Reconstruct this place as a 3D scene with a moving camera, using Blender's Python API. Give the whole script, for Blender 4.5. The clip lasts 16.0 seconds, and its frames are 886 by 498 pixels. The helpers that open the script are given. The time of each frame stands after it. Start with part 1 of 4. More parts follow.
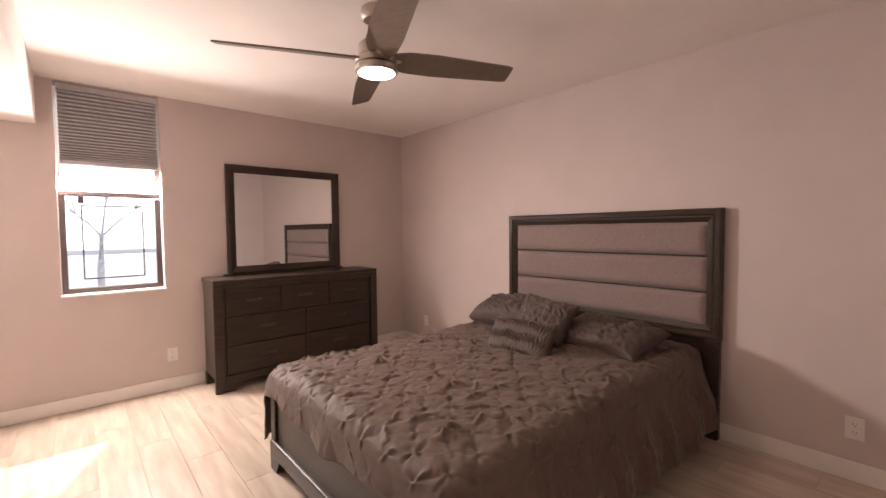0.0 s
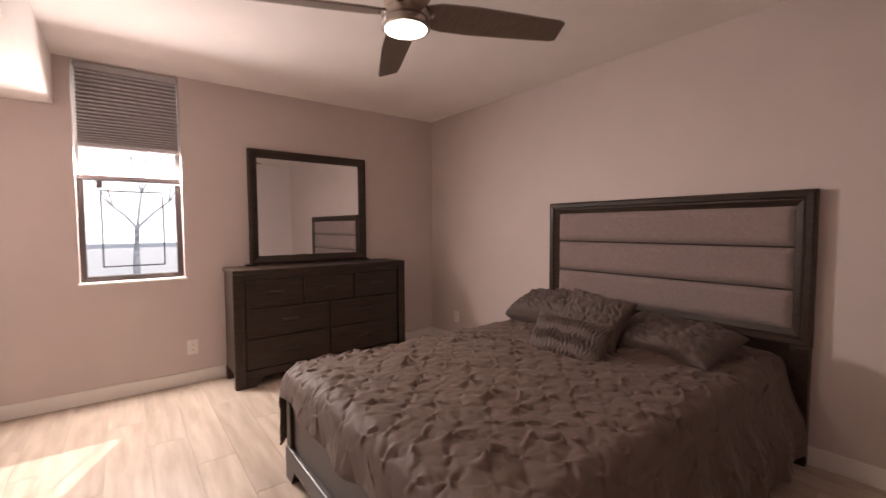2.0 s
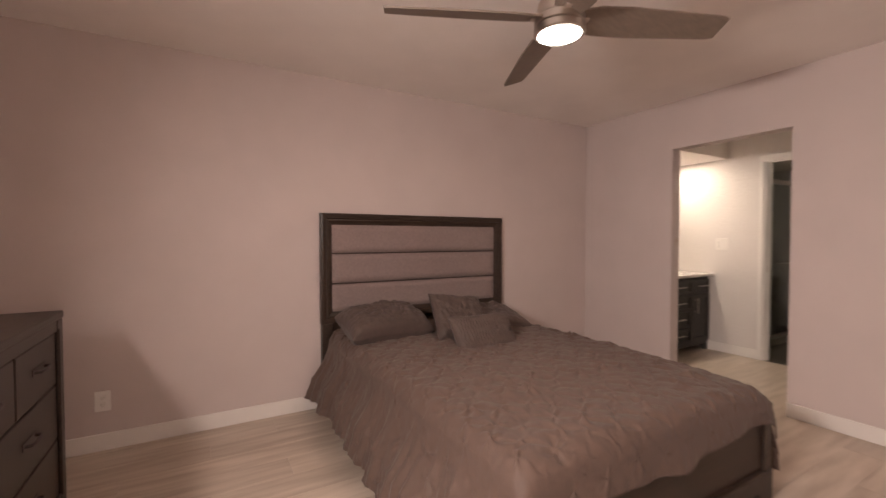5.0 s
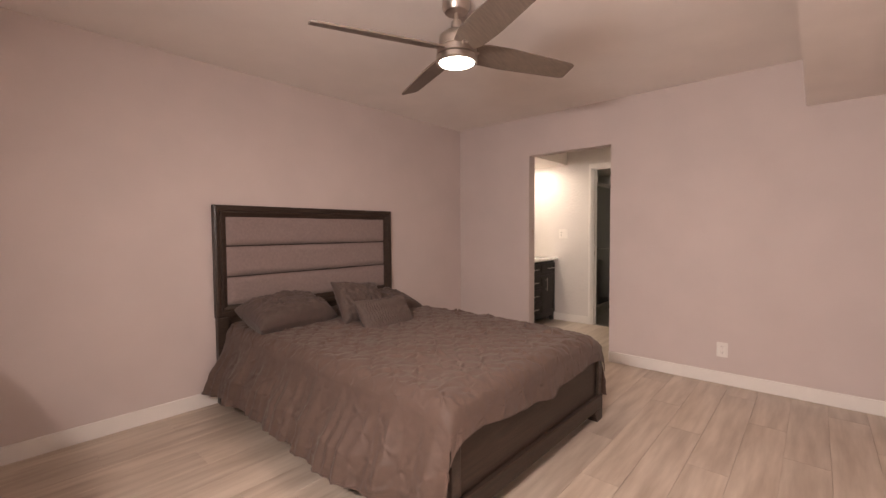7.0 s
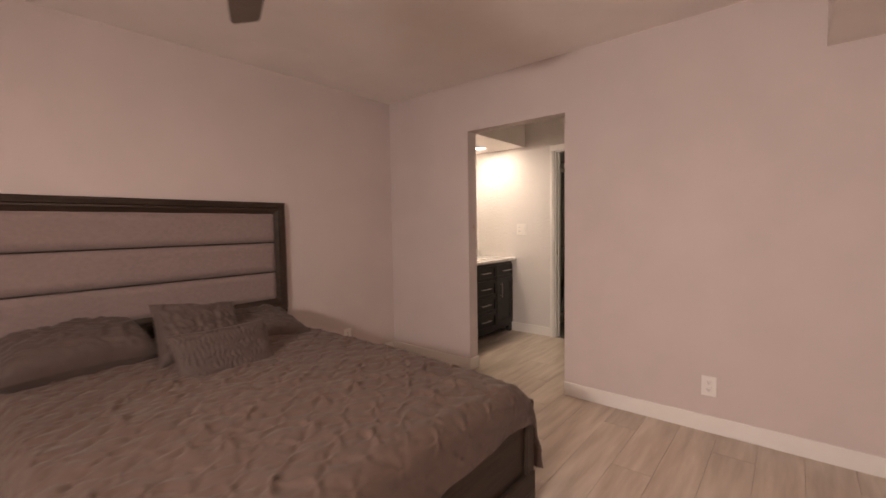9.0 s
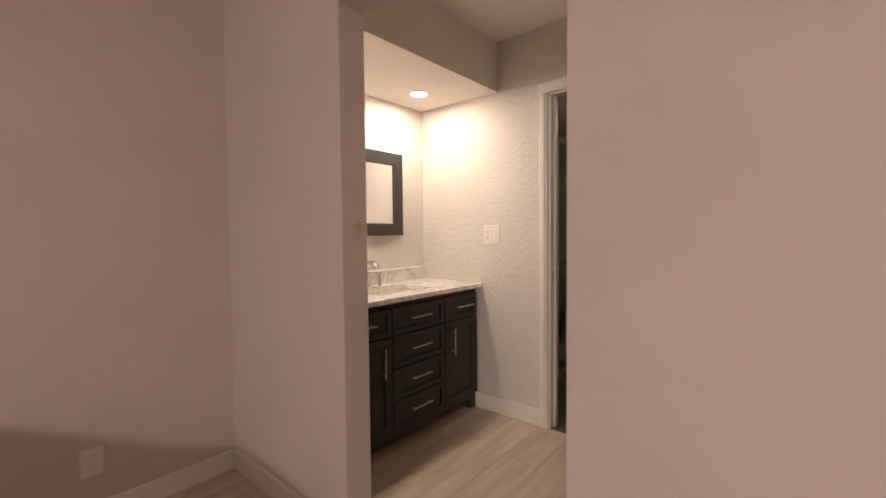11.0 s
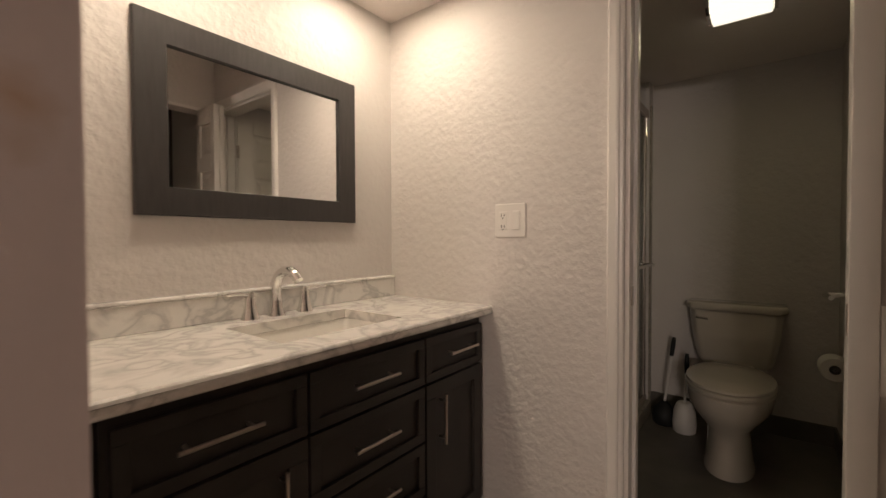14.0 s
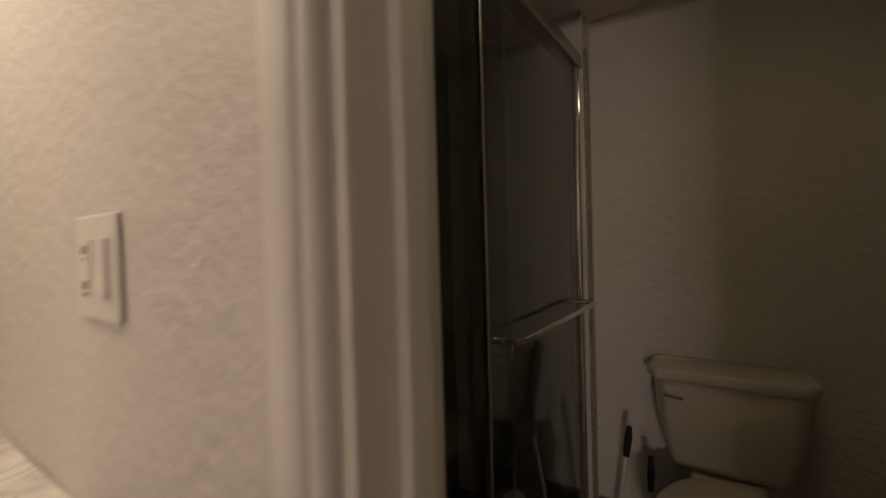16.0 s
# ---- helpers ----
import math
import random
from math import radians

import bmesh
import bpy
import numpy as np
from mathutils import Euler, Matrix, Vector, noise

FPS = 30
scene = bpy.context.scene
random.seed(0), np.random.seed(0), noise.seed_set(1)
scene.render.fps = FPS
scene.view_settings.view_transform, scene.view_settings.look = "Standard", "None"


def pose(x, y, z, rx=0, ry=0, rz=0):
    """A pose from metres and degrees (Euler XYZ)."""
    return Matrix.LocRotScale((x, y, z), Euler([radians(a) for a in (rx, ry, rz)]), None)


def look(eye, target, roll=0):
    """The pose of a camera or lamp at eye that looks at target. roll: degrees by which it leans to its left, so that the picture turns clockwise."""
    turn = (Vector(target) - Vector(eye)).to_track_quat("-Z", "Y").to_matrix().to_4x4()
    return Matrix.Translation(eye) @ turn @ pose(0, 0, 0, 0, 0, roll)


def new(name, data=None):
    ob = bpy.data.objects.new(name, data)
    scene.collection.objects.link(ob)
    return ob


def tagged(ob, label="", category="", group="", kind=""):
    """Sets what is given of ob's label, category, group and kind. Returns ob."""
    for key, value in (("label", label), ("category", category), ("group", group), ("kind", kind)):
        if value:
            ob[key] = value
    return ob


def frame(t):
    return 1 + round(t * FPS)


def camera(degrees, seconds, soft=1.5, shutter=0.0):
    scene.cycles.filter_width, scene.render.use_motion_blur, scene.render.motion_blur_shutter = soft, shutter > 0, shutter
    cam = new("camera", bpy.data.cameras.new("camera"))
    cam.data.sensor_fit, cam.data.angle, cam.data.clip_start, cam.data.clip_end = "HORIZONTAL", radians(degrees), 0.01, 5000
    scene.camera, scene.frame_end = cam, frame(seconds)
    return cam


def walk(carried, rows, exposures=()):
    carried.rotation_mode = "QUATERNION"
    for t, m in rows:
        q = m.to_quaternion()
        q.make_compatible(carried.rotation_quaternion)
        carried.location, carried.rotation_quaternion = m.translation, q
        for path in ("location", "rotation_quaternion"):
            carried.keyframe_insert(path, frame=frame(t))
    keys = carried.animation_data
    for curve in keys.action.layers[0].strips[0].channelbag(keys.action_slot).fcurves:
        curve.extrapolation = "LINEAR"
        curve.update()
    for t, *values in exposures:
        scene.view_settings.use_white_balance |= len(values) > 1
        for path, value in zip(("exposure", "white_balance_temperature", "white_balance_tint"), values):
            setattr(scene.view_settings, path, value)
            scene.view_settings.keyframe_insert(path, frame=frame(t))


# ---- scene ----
cam = camera(93.4, 16.0, shutter=0.5)
PATH = [
    (0, (0.269, 0.521, 1.309), (-1.231, 1.841, 1.219), -0.6),
    (0.5, (0.302, 0.512, 1.301), (-1.259, 1.758, 1.207), -0.6),
    (1, (0.326, 0.556, 1.28), (-1.271, 1.756, 1.181), -0.6),
    (1.5, (0.262, 0.634, 1.276), (-1.348, 1.816, 1.169), -0.4),
    (2, (0.019, 0.682, 1.246), (-1.566, 1.898, 1.14), -0.3),
    (2.5, (-0.357, 0.778, 1.208), (-1.8, 2.159, 1.101), 0.0),
    (3, (-0.81, 0.803, 1.233), (-1.957, 2.438, 1.125), 0.6),
    (3.5, (-1.39, 0.639, 1.202), (-1.993, 2.544, 1.132), 1.0),
    (4, (-1.984, 0.494, 1.221), (-1.873, 2.49, 1.168), 0.8),
    (4.5, (-2.495, 0.424, 1.252), (-1.873, 2.324, 1.189), 0.6),
    (5, (-2.87, 0.386, 1.243), (-1.874, 2.12, 1.192), 0.0),
    (7.5, (-3.173, 0.268, 1.229), (-1.684, 1.6, 1.14), -0.6),
    (8, (-2.998, 0.293, 1.227), (-1.491, 1.604, 1.136), -0.8),
    (8.5, (-2.634, 0.343, 1.234), (-1.122, 1.647, 1.129), -0.8),
    (9, (-2.172, 0.446, 1.235), (-0.644, 1.733, 1.124), -0.9),
    (9.5, (-1.669, 0.624, 1.224), (-0.136, 1.904, 1.111), -0.8),
    (11.8, (0.285, 1.739, 1.175), (1.819, 3.021, 1.110), -0.3),
    (12, (0.366, 1.767, 1.148), (1.886, 3.067, 1.109), -0.4),
    (12.5, (0.478, 1.891, 1.139), (2.007, 3.18, 1.105), -0.4),
    (13, (0.535, 1.982, 1.123), (2.075, 3.257, 1.083), -0.2),
    (13.5, (0.591, 2.035, 1.115), (2.149, 3.289, 1.068), -0.2),
    (14, (0.67, 2.078, 1.11), (2.255, 3.297, 1.067), -0.2),
    (14.5, (0.88, 2.108, 1.108), (2.491, 3.293, 1.063), -0.6),
    (15, (1.262, 2.148, 1.134), (2.909, 3.281, 1.08), -0.9),
    (15.5, (1.617, 2.185, 1.152), (3.274, 3.303, 1.085), -0.8),
    (16, (1.867, 2.211, 1.199), (3.529, 3.322, 1.168), -1.6),
]
GAPS = [
    (5.9, look((-3.25, 0.315, 1.235), (-1.84, 1.735, 1.160), 0.0)),
    (6.7, look((-3.27, 0.285, 1.228), (-1.78, 1.615, 1.145), -0.3)),
    (10.2, look((-0.99, 0.855, 1.215), (0.54, 2.145, 1.12), -0.7)),
    (10.8, look((-0.44, 1.17, 1.202), (1.09, 2.46, 1.12), -0.6)),
    (11.4, look((0.055, 1.545, 1.188), (1.585, 2.835, 1.118), -0.4)),
]
ROWS_ALL = sorted([(t, look(eye, target, roll)) for t, eye, target, roll in PATH] + GAPS, key=lambda r: r[0])
walk(cam, ROWS_ALL, [(0.0, 0.38, 6500, 10), (0.5, 0.25, 6500, 10), (1.5, 0.0, 6400, 10), (2.5, -0.05, 6450, 11), (3.5, 0.06, 6600, 12), (5.0, 0.0, 6700, 12), (7.5, 0.08, 6600, 11), (8.5, 0.0, 6700, 11), (9.5, -0.12, 6850, 12), (11.8, -0.18, 7000, 10), (12.5, -0.58, 6900, 9), (14.0, -0.8, 6900, 9), (15.0, -0.8, 6900, 9), (16.0, -0.9, 7200, 9)])

# ---- light ----
world = bpy.data.worlds.new("world")
scene.world = world
world.use_nodes = True
wn = world.node_tree.nodes
sky = wn.new("ShaderNodeTexSky")
sky.sky_type, sky.sun_disc = "NISHITA", False
SUN_DIR = Vector((0.87, -0.38, -1.0)).normalized()
sky.sun_elevation = math.asin(-SUN_DIR.z)
sky.sun_rotation = math.atan2(-SUN_DIR.x, -SUN_DIR.y)
world.node_tree.links.new(sky.outputs[0], wn["Background"].inputs[0])
wn["Background"].inputs[1].default_value = 0.15


def lamp(name, kind, m, energy, color, size=0.1, size_y=0.0, angle=0.0):
    data = bpy.data.lights.new(name, kind)
    data.energy, data.color = energy, color
    if kind == "SUN":
        data.angle = radians(angle)
    elif kind == "AREA":
        data.size = size
        if size_y:
            data.shape, data.size_y = "RECTANGLE", size_y
        else:
            data.shape = "DISK"
    else:
        data.shadow_soft_size = size
    ob = new(name, data)
    ob.matrix_world = m
    return ob


W, N, E, S = -3.83, 3.48, 0.655, -0.17      # bedroom walls
H, HS, YS = 2.415, 2.083, 0.345            # ceiling, soffit underside, soffit edge
EX = 0.768                                 # far face of the bedroom's east wall
OY0, OY1, OZ = 1.695, 2.542, 2.013          # opening to the vanity
BE, BN, BH, BY = 2.055, 3.442, 2.10, 2.78  # vanity alcove: east wall, north wall, soffit, soffit edge
TE, TN, TS, TH = 3.68, 2.66, 1.76, 2.105   # toilet room
WY0, WY1, WZ0 = 0.435, 1.065, 0.855        # window opening
DY0, DY1, DZ = 1.73, 2.424, 2.015           # toilet doorway
FAN = (-1.553, 1.691)
lamp("sun", "SUN", look((0, 0, 0), SUN_DIR), 5.0, (1.0, 0.93, 0.85), angle=0.6)
lamp("window_light", "AREA", look((W - 0.10, 0.75, 1.722), (W + 1.0, 0.75, 0.70)), 92, (1.0, 0.87, 0.81), 0.58, 0.22)
lamp("fan_light", "AREA", look((*FAN, 2.088), (*FAN, 0)), 7, (1.0, 0.74, 0.58), 0.15)
# The second can is unseen, added for the even light along the vanity wall.
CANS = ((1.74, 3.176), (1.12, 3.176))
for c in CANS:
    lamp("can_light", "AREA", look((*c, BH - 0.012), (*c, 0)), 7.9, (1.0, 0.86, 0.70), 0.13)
lamp("toilet_light", "AREA", look((2.765, 2.16, 2.0), (2.765, 2.16, 0)), 1.0, (1.0, 0.87, 0.50), 0.2, 0.19)


# ---- materials ----
def mat(name, color, rough=0.6, metal=0.0, vary=0.06, scale=6.0, bump=0.0, bump_scale=120.0, stretch=(1, 1, 1), coat=0.0, sheen=0.0, rand=0.0, second=None, second_scale=1.2, detail=6.0, bump_dist=0.004, spec=0.5):
    m = bpy.data.materials.new(name)
    m.use_nodes = True
    nt = m.node_tree
    n, l = nt.nodes, nt.links
    b = n["Principled BSDF"]
    b.inputs["Roughness"].default_value, b.inputs["Metallic"].default_value = rough, metal
    b.inputs["Coat Weight"].default_value = coat
    b.inputs["Specular IOR Level"].default_value = spec
    b.inputs["Sheen Weight"].default_value = sheen
    tc = n.new("ShaderNodeTexCoord")
    mp = n.new("ShaderNodeMapping")
    mp.inputs["Scale"].default_value = stretch
    l.new(tc.outputs["Object"], mp.inputs[0])
    n1 = n.new("ShaderNodeTexNoise")
    n1.inputs["Scale"].default_value, n1.inputs["Detail"].default_value = scale, detail
    n2 = n.new("ShaderNodeTexNoise")
    n2.inputs["Scale"].default_value, n2.inputs["Detail"].default_value = second_scale, 3.0
    l.new(mp.outputs[0], n1.inputs[0])
    l.new(mp.outputs[0], n2.inputs[0])
    r1 = n.new("ShaderNodeValToRGB")
    r1.color_ramp.elements[0].position, r1.color_ramp.elements[1].position = 0.3, 0.7
    lo = second or [c * (1 - vary * 2) for c in color]
    r1.color_ramp.elements[0].color = (*lo, 1)
    r1.color_ramp.elements[1].color = (*[min(1, c * (1 + vary)) for c in color], 1)
    l.new(n1.outputs[0], r1.inputs[0])
    hsv = n.new("ShaderNodeHueSaturation")
    l.new(r1.outputs[0], hsv.inputs["Color"])
    mr = n.new("ShaderNodeMapRange")
    mr.inputs[3].default_value, mr.inputs[4].default_value = 1 - vary, 1 + vary
    l.new(n2.outputs[0], mr.inputs[0])
    if rand:
        oi = n.new("ShaderNodeObjectInfo")
        m2 = n.new("ShaderNodeMapRange")
        m2.inputs[3].default_value, m2.inputs[4].default_value = 1 - rand, 1 + rand
        l.new(oi.outputs["Random"], m2.inputs[0])
        mu = n.new("ShaderNodeMath")
        mu.operation = "MULTIPLY"
        l.new(mr.outputs[0], mu.inputs[0])
        l.new(m2.outputs[0], mu.inputs[1])
        l.new(mu.outputs[0], hsv.inputs["Value"])
        sh = n.new("ShaderNodeVectorMath")
        sh.operation = "MULTIPLY_ADD"
        cb = n.new("ShaderNodeCombineXYZ")
        for k in range(3):
            l.new(oi.outputs["Random"], cb.inputs[k])
        sh.inputs[1].default_value = (37.0, 91.0, 53.0)
        l.new(cb.outputs[0], sh.inputs[0])
        l.new(tc.outputs["Object"], sh.inputs[2])
        l.new(sh.outputs[0], mp.inputs[0])
    else:
        l.new(mr.outputs[0], hsv.inputs["Value"])
    l.new(hsv.outputs[0], b.inputs["Base Color"])
    rr = n.new("ShaderNodeMapRange")
    rr.inputs[3].default_value, rr.inputs[4].default_value = max(0.02, rough * 0.85), min(1, rough * 1.15)
    l.new(n1.outputs[0], rr.inputs[0])
    l.new(rr.outputs[0], b.inputs["Roughness"])
    if bump:
        n3 = n.new("ShaderNodeTexNoise")
        n3.inputs["Scale"].default_value, n3.inputs["Detail"].default_value = bump_scale, 4.0
        l.new(mp.outputs[0], n3.inputs[0])
        bp = n.new("ShaderNodeBump")
        bp.inputs["Strength"].default_value, bp.inputs["Distance"].default_value = min(1.0, bump), bump_dist
        l.new(n3.outputs[0], bp.inputs["Height"])
        l.new(bp.outputs[0], b.inputs["Normal"])
    return m


def emitter(name, color, strength):
    m = bpy.data.materials.new(name)
    m.use_nodes = True
    b = m.node_tree.nodes["Principled BSDF"]
    b.inputs["Base Color"].default_value = (0.9, 0.88, 0.84, 1)
    b.inputs["Emission Color"].default_value = (*color, 1)
    b.inputs["Emission Strength"].default_value = strength
    return m


def glass(name, tint, rough=0.0):
    m = bpy.data.materials.new(name)
    m.use_nodes = True
    b = m.node_tree.nodes["Principled BSDF"]
    b.inputs["Base Color"].default_value = (*tint, 1)
    b.inputs["Roughness"].default_value = rough
    b.inputs["Transmission Weight"].default_value = 1.0
    b.inputs["IOR"].default_value = 1.45
    return m


WALL = mat("bedroom_wall_paint", (0.60, 0.513, 0.487), 0.75, vary=0.02, scale=3, bump=0.12, bump_scale=90)


def add_stain(m, place, radius, tint):
    """A small brownish stain on the paint at a place."""
    n, l = m.node_tree.nodes, m.node_tree.links
    tc, ns, ad = n.new("ShaderNodeTexCoord"), n.new("ShaderNodeTexNoise"), n.new("ShaderNodeVectorMath")
    ns.inputs["Scale"].default_value = 22
    sc = n.new("ShaderNodeVectorMath")
    sc.operation = "MULTIPLY_ADD"
    sc.inputs[1].default_value = (0.08, 0.08, 0.08)
    l.new(tc.outputs["Object"], ns.inputs[0])
    l.new(ns.outputs["Color"], sc.inputs[0])
    l.new(tc.outputs["Object"], sc.inputs[2])
    ad.operation = "DISTANCE"
    ad.inputs[1].default_value = [v + 0.04 for v in place]
    l.new(sc.outputs[0], ad.inputs[0])
    mr = n.new("ShaderNodeMapRange")
    mr.inputs[1].default_value, mr.inputs[2].default_value, mr.inputs[3].default_value, mr.inputs[4].default_value = 0.0, radius, 0.75, 0.0
    l.new(ad.outputs["Value"], mr.inputs[0])
    mx = n.new("ShaderNodeMix")
    mx.data_type = "RGBA"
    mx.inputs[7].default_value = (*tint, 1)
    b = n["Principled BSDF"]
    l.new(mr.outputs[0], mx.inputs[0])
    l.new(b.inputs["Base Color"].links[0].from_socket, mx.inputs[6])
    l.new(mx.outputs[2], b.inputs["Base Color"])


add_stain(WALL, (0.728, 2.542, 1.22), 0.042, (0.44, 0.29, 0.18))
CEIL = mat("ceiling_paint", (0.89, 0.83, 0.79), 0.85, vary=0.02, scale=3, bump=0.2, bump_scale=60)
BWALL = mat("textured_bath_paint", (0.68, 0.635, 0.605), 0.55, vary=0.02, scale=3, bump=0.9, bump_scale=36, bump_dist=0.0058)
TRIM = mat("white_trim_paint", (0.80, 0.76, 0.72), 0.35, vary=0.02, bump=0.05)
TILE = mat("wood_look_tile", (0.56, 0.475, 0.395), 0.33, vary=0.10, scale=4.0, bump=0.08, bump_scale=30, stretch=(0.55, 4.5, 1), rand=0.05, second=(0.41, 0.325, 0.255), second_scale=1.3, detail=12)
GROUT = mat("grout", (0.60, 0.51, 0.43), 0.9, vary=0.1, bump=0.2)
WOOD = mat("dark_wood", (0.046, 0.032, 0.024), 0.36, spec=0.3, vary=0.18, scale=5, bump=0.10, bump_scale=40, stretch=(6, 1.0, 14), second=(0.028, 0.019, 0.015))
WOODX = mat("dark_wood_across", (0.046, 0.030, 0.022), 0.34, spec=0.25, vary=0.18, scale=5, bump=0.10, bump_scale=40, stretch=(1.0, 8, 14), second=(0.028, 0.019, 0.015))
DARK = mat("black_shadow_gap", (0.012, 0.010, 0.009), 0.8, vary=0.05)
FABRIC = mat("mauve_grey_upholstery", (0.255, 0.19, 0.178), 0.85, vary=0.06, scale=60, bump=0.25, bump_scale=700, sheen=0.2)
QUILT = mat("taupe_comforter", (0.102, 0.065, 0.051), 0.66, spec=0.35, vary=0.07, scale=30, bump=0.15, bump_scale=260, sheen=0.1)
SHAM = mat("taupe_sham", (0.078, 0.053, 0.045), 0.64, spec=0.35, vary=0.08, scale=30, bump=0.15, bump_scale=260, sheen=0.1)
NICKEL = mat("brushed_nickel", (0.56, 0.50, 0.45), 0.32, metal=1.0, vary=0.05, scale=20, stretch=(1, 1, 20))
CHROME = mat("chrome", (0.80, 0.79, 0.77), 0.08, metal=1.0, vary=0.01)
BLADE = mat("grey_brown_blade", (0.20, 0.155, 0.125), 0.45, vary=0.1, scale=8, stretch=(2, 12, 1))
PLASTIC = mat("white_plastic", (0.78, 0.74, 0.70), 0.35, vary=0.01)
SLOT = mat("dark_slot", (0.05, 0.04, 0.04), 0.7, vary=0.02)
MIRROR = mat("mirror_glass", (0.88, 0.88, 0.88), 0.01, metal=1.0, vary=0.0)
SHADE = mat("grey_cellular_shade", (0.46, 0.44, 0.45), 0.9, vary=0.03, scale=40)
BRONZE = mat("bronze_window_frame", (0.060, 0.042, 0.038), 0.45, vary=0.1, scale=20)
ESPRESSO = mat("espresso_cabinet", (0.042, 0.037, 0.033), 0.52, spec=0.35, vary=0.12, scale=10, bump=0.05)
MFRAME = mat("grey_mirror_frame", (0.052, 0.047, 0.046), 0.5, spec=0.35, vary=0.08, scale=14, stretch=(8, 1, 1))
PORC = mat("biscuit_porcelain", (0.62, 0.57, 0.49), 0.10, vary=0.01, coat=0.6)
SINKM = mat("white_porcelain", (0.88, 0.85, 0.80), 0.10, vary=0.01, coat=0.5)
DTILE = mat("dark_bath_floor", (0.15, 0.135, 0.115), 0.45, vary=0.12, scale=6, bump=0.1, bump_scale=40)
SHOWER = mat("dark_shower_tile", (0.10, 0.098, 0.085), 0.3, vary=0.15, scale=5)
STONE = mat("speckled_stone_trim", (0.36, 0.32, 0.26), 0.3, vary=0.35, scale=90)
RUBBER = mat("black_rubber", (0.015, 0.015, 0.016), 0.6, vary=0.05)
PAPER = mat("toilet_paper", (0.80, 0.77, 0.72), 0.95, vary=0.03, bump=0.15, bump_scale=200)
TDOOR = mat("door_paint", (0.72, 0.68, 0.64), 0.42, vary=0.02, bump=0.08, bump_scale=60)
BARK = mat("bark", (0.84, 0.79, 0.78), 0.9, vary=0.2, scale=12)
GROUND = mat("pale_concrete_yard", (0.58, 0.56, 0.555), 0.95, vary=0.06, scale=3)
# Dark colour puts the hall's lack of light into its unseen walls and ceiling.
HALL_SHADE = mat("hall_shade_paint", (0.13, 0.115, 0.10), 0.8, vary=0.05, scale=4)
PANE = glass("window_pane", (0.97, 0.97, 0.97))
SGLASS = glass("smoked_shower_glass", (0.62, 0.65, 0.60))
TLAMP = emitter("lit_bath_diffuser", (1.0, 0.93, 0.80), 2.2)
# Glow of the backdrop sheet, in place of real outdoor brightness.
BACK = emitter("glowing_backdrop", (1.0, 0.97, 0.975), 1.7)
LAMPM = emitter("lit_diffuser", (1.0, 0.93, 0.84), 9.0)
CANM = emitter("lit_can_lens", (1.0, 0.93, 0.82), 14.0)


def marble_mat():
    m = mat("white_marble", (0.76, 0.73, 0.69), 0.16, vary=0.02, coat=0.3)
    n, l = m.node_tree.nodes, m.node_tree.links
    tc = n.new("ShaderNodeTexCoord")
    w = n.new("ShaderNodeTexNoise")
    w.inputs["Scale"].default_value, w.inputs["Detail"].default_value, w.inputs["Distortion"].default_value = 8.5, 12.0, 1.0
    l.new(tc.outputs["Object"], w.inputs[0])
    r = n.new("ShaderNodeValToRGB")
    e = r.color_ramp.elements
    e[0].position, e[0].color = 0.40, (0.82, 0.79, 0.75, 1)
    e[1].position, e[1].color = 0.60, (0.84, 0.81, 0.77, 1)
    v = e.new(0.485)
    v.color = (0.57, 0.55, 0.53, 1)
    v = e.new(0.455)
    v.color = (0.73, 0.70, 0.665, 1)
    v = e.new(0.52)
    v.color = (0.70, 0.67, 0.64, 1)
    l.new(w.outputs[0], r.inputs[0])
    l.new(r.outputs[0], n["Principled BSDF"].inputs["Base Color"])
    return m


MARBLE = marble_mat()


# ---- building helpers ----
ORIGIN = {}


def thing(name, base, label, category, group="", kind=""):
    ob = new(name)
    ob.empty_display_size = 0.1
    ob.location = base
    ORIGIN[ob.name] = Vector(base)
    return tagged(ob, label, category, group, kind)


def part(name, bm, material, parent=None, label="", smooth=False, mats=()):
    """Links a bmesh, given in world places, as one mesh object under a thing or a part."""
    me = bpy.data.meshes.new(name)
    o = ORIGIN[parent.name] if parent else Vector((0, 0, 0))
    bmesh.ops.translate(bm, verts=bm.verts, vec=-o)
    bmesh.ops.recalc_face_normals(bm, faces=bm.faces)
    bm.to_mesh(me)
    bm.free()
    for x in (material, *mats):
        me.materials.append(x)
    if smooth:
        me.polygons.foreach_set("use_smooth", [True] * len(me.polygons))
        me.set_sharp_from_angle(angle=radians(40))
    ob = new(name, me)
    if parent:
        ob.parent = parent
    ORIGIN[ob.name] = o
    if label:
        tagged(ob, label)
    return ob


def box(x0, x1, y0, y1, z0, z1, bevel=0.0, bm=None, seg=2):
    bm = bm or bmesh.new()
    vs = [bm.verts.new((x, y, z)) for x in (x0, x1) for y in (y0, y1) for z in (z0, z1)]
    fs = [bm.faces.new([vs[i] for i in f]) for f in ((0, 1, 3, 2), (4, 6, 7, 5), (0, 4, 5, 1), (2, 3, 7, 6), (0, 2, 6, 4), (1, 5, 7, 3))]
    if bevel:
        es = list({e for f in fs for e in f.edges})
        bmesh.ops.bevel(bm, geom=es, offset=bevel, segments=seg, affect="EDGES", profile=0.5)
    return bm


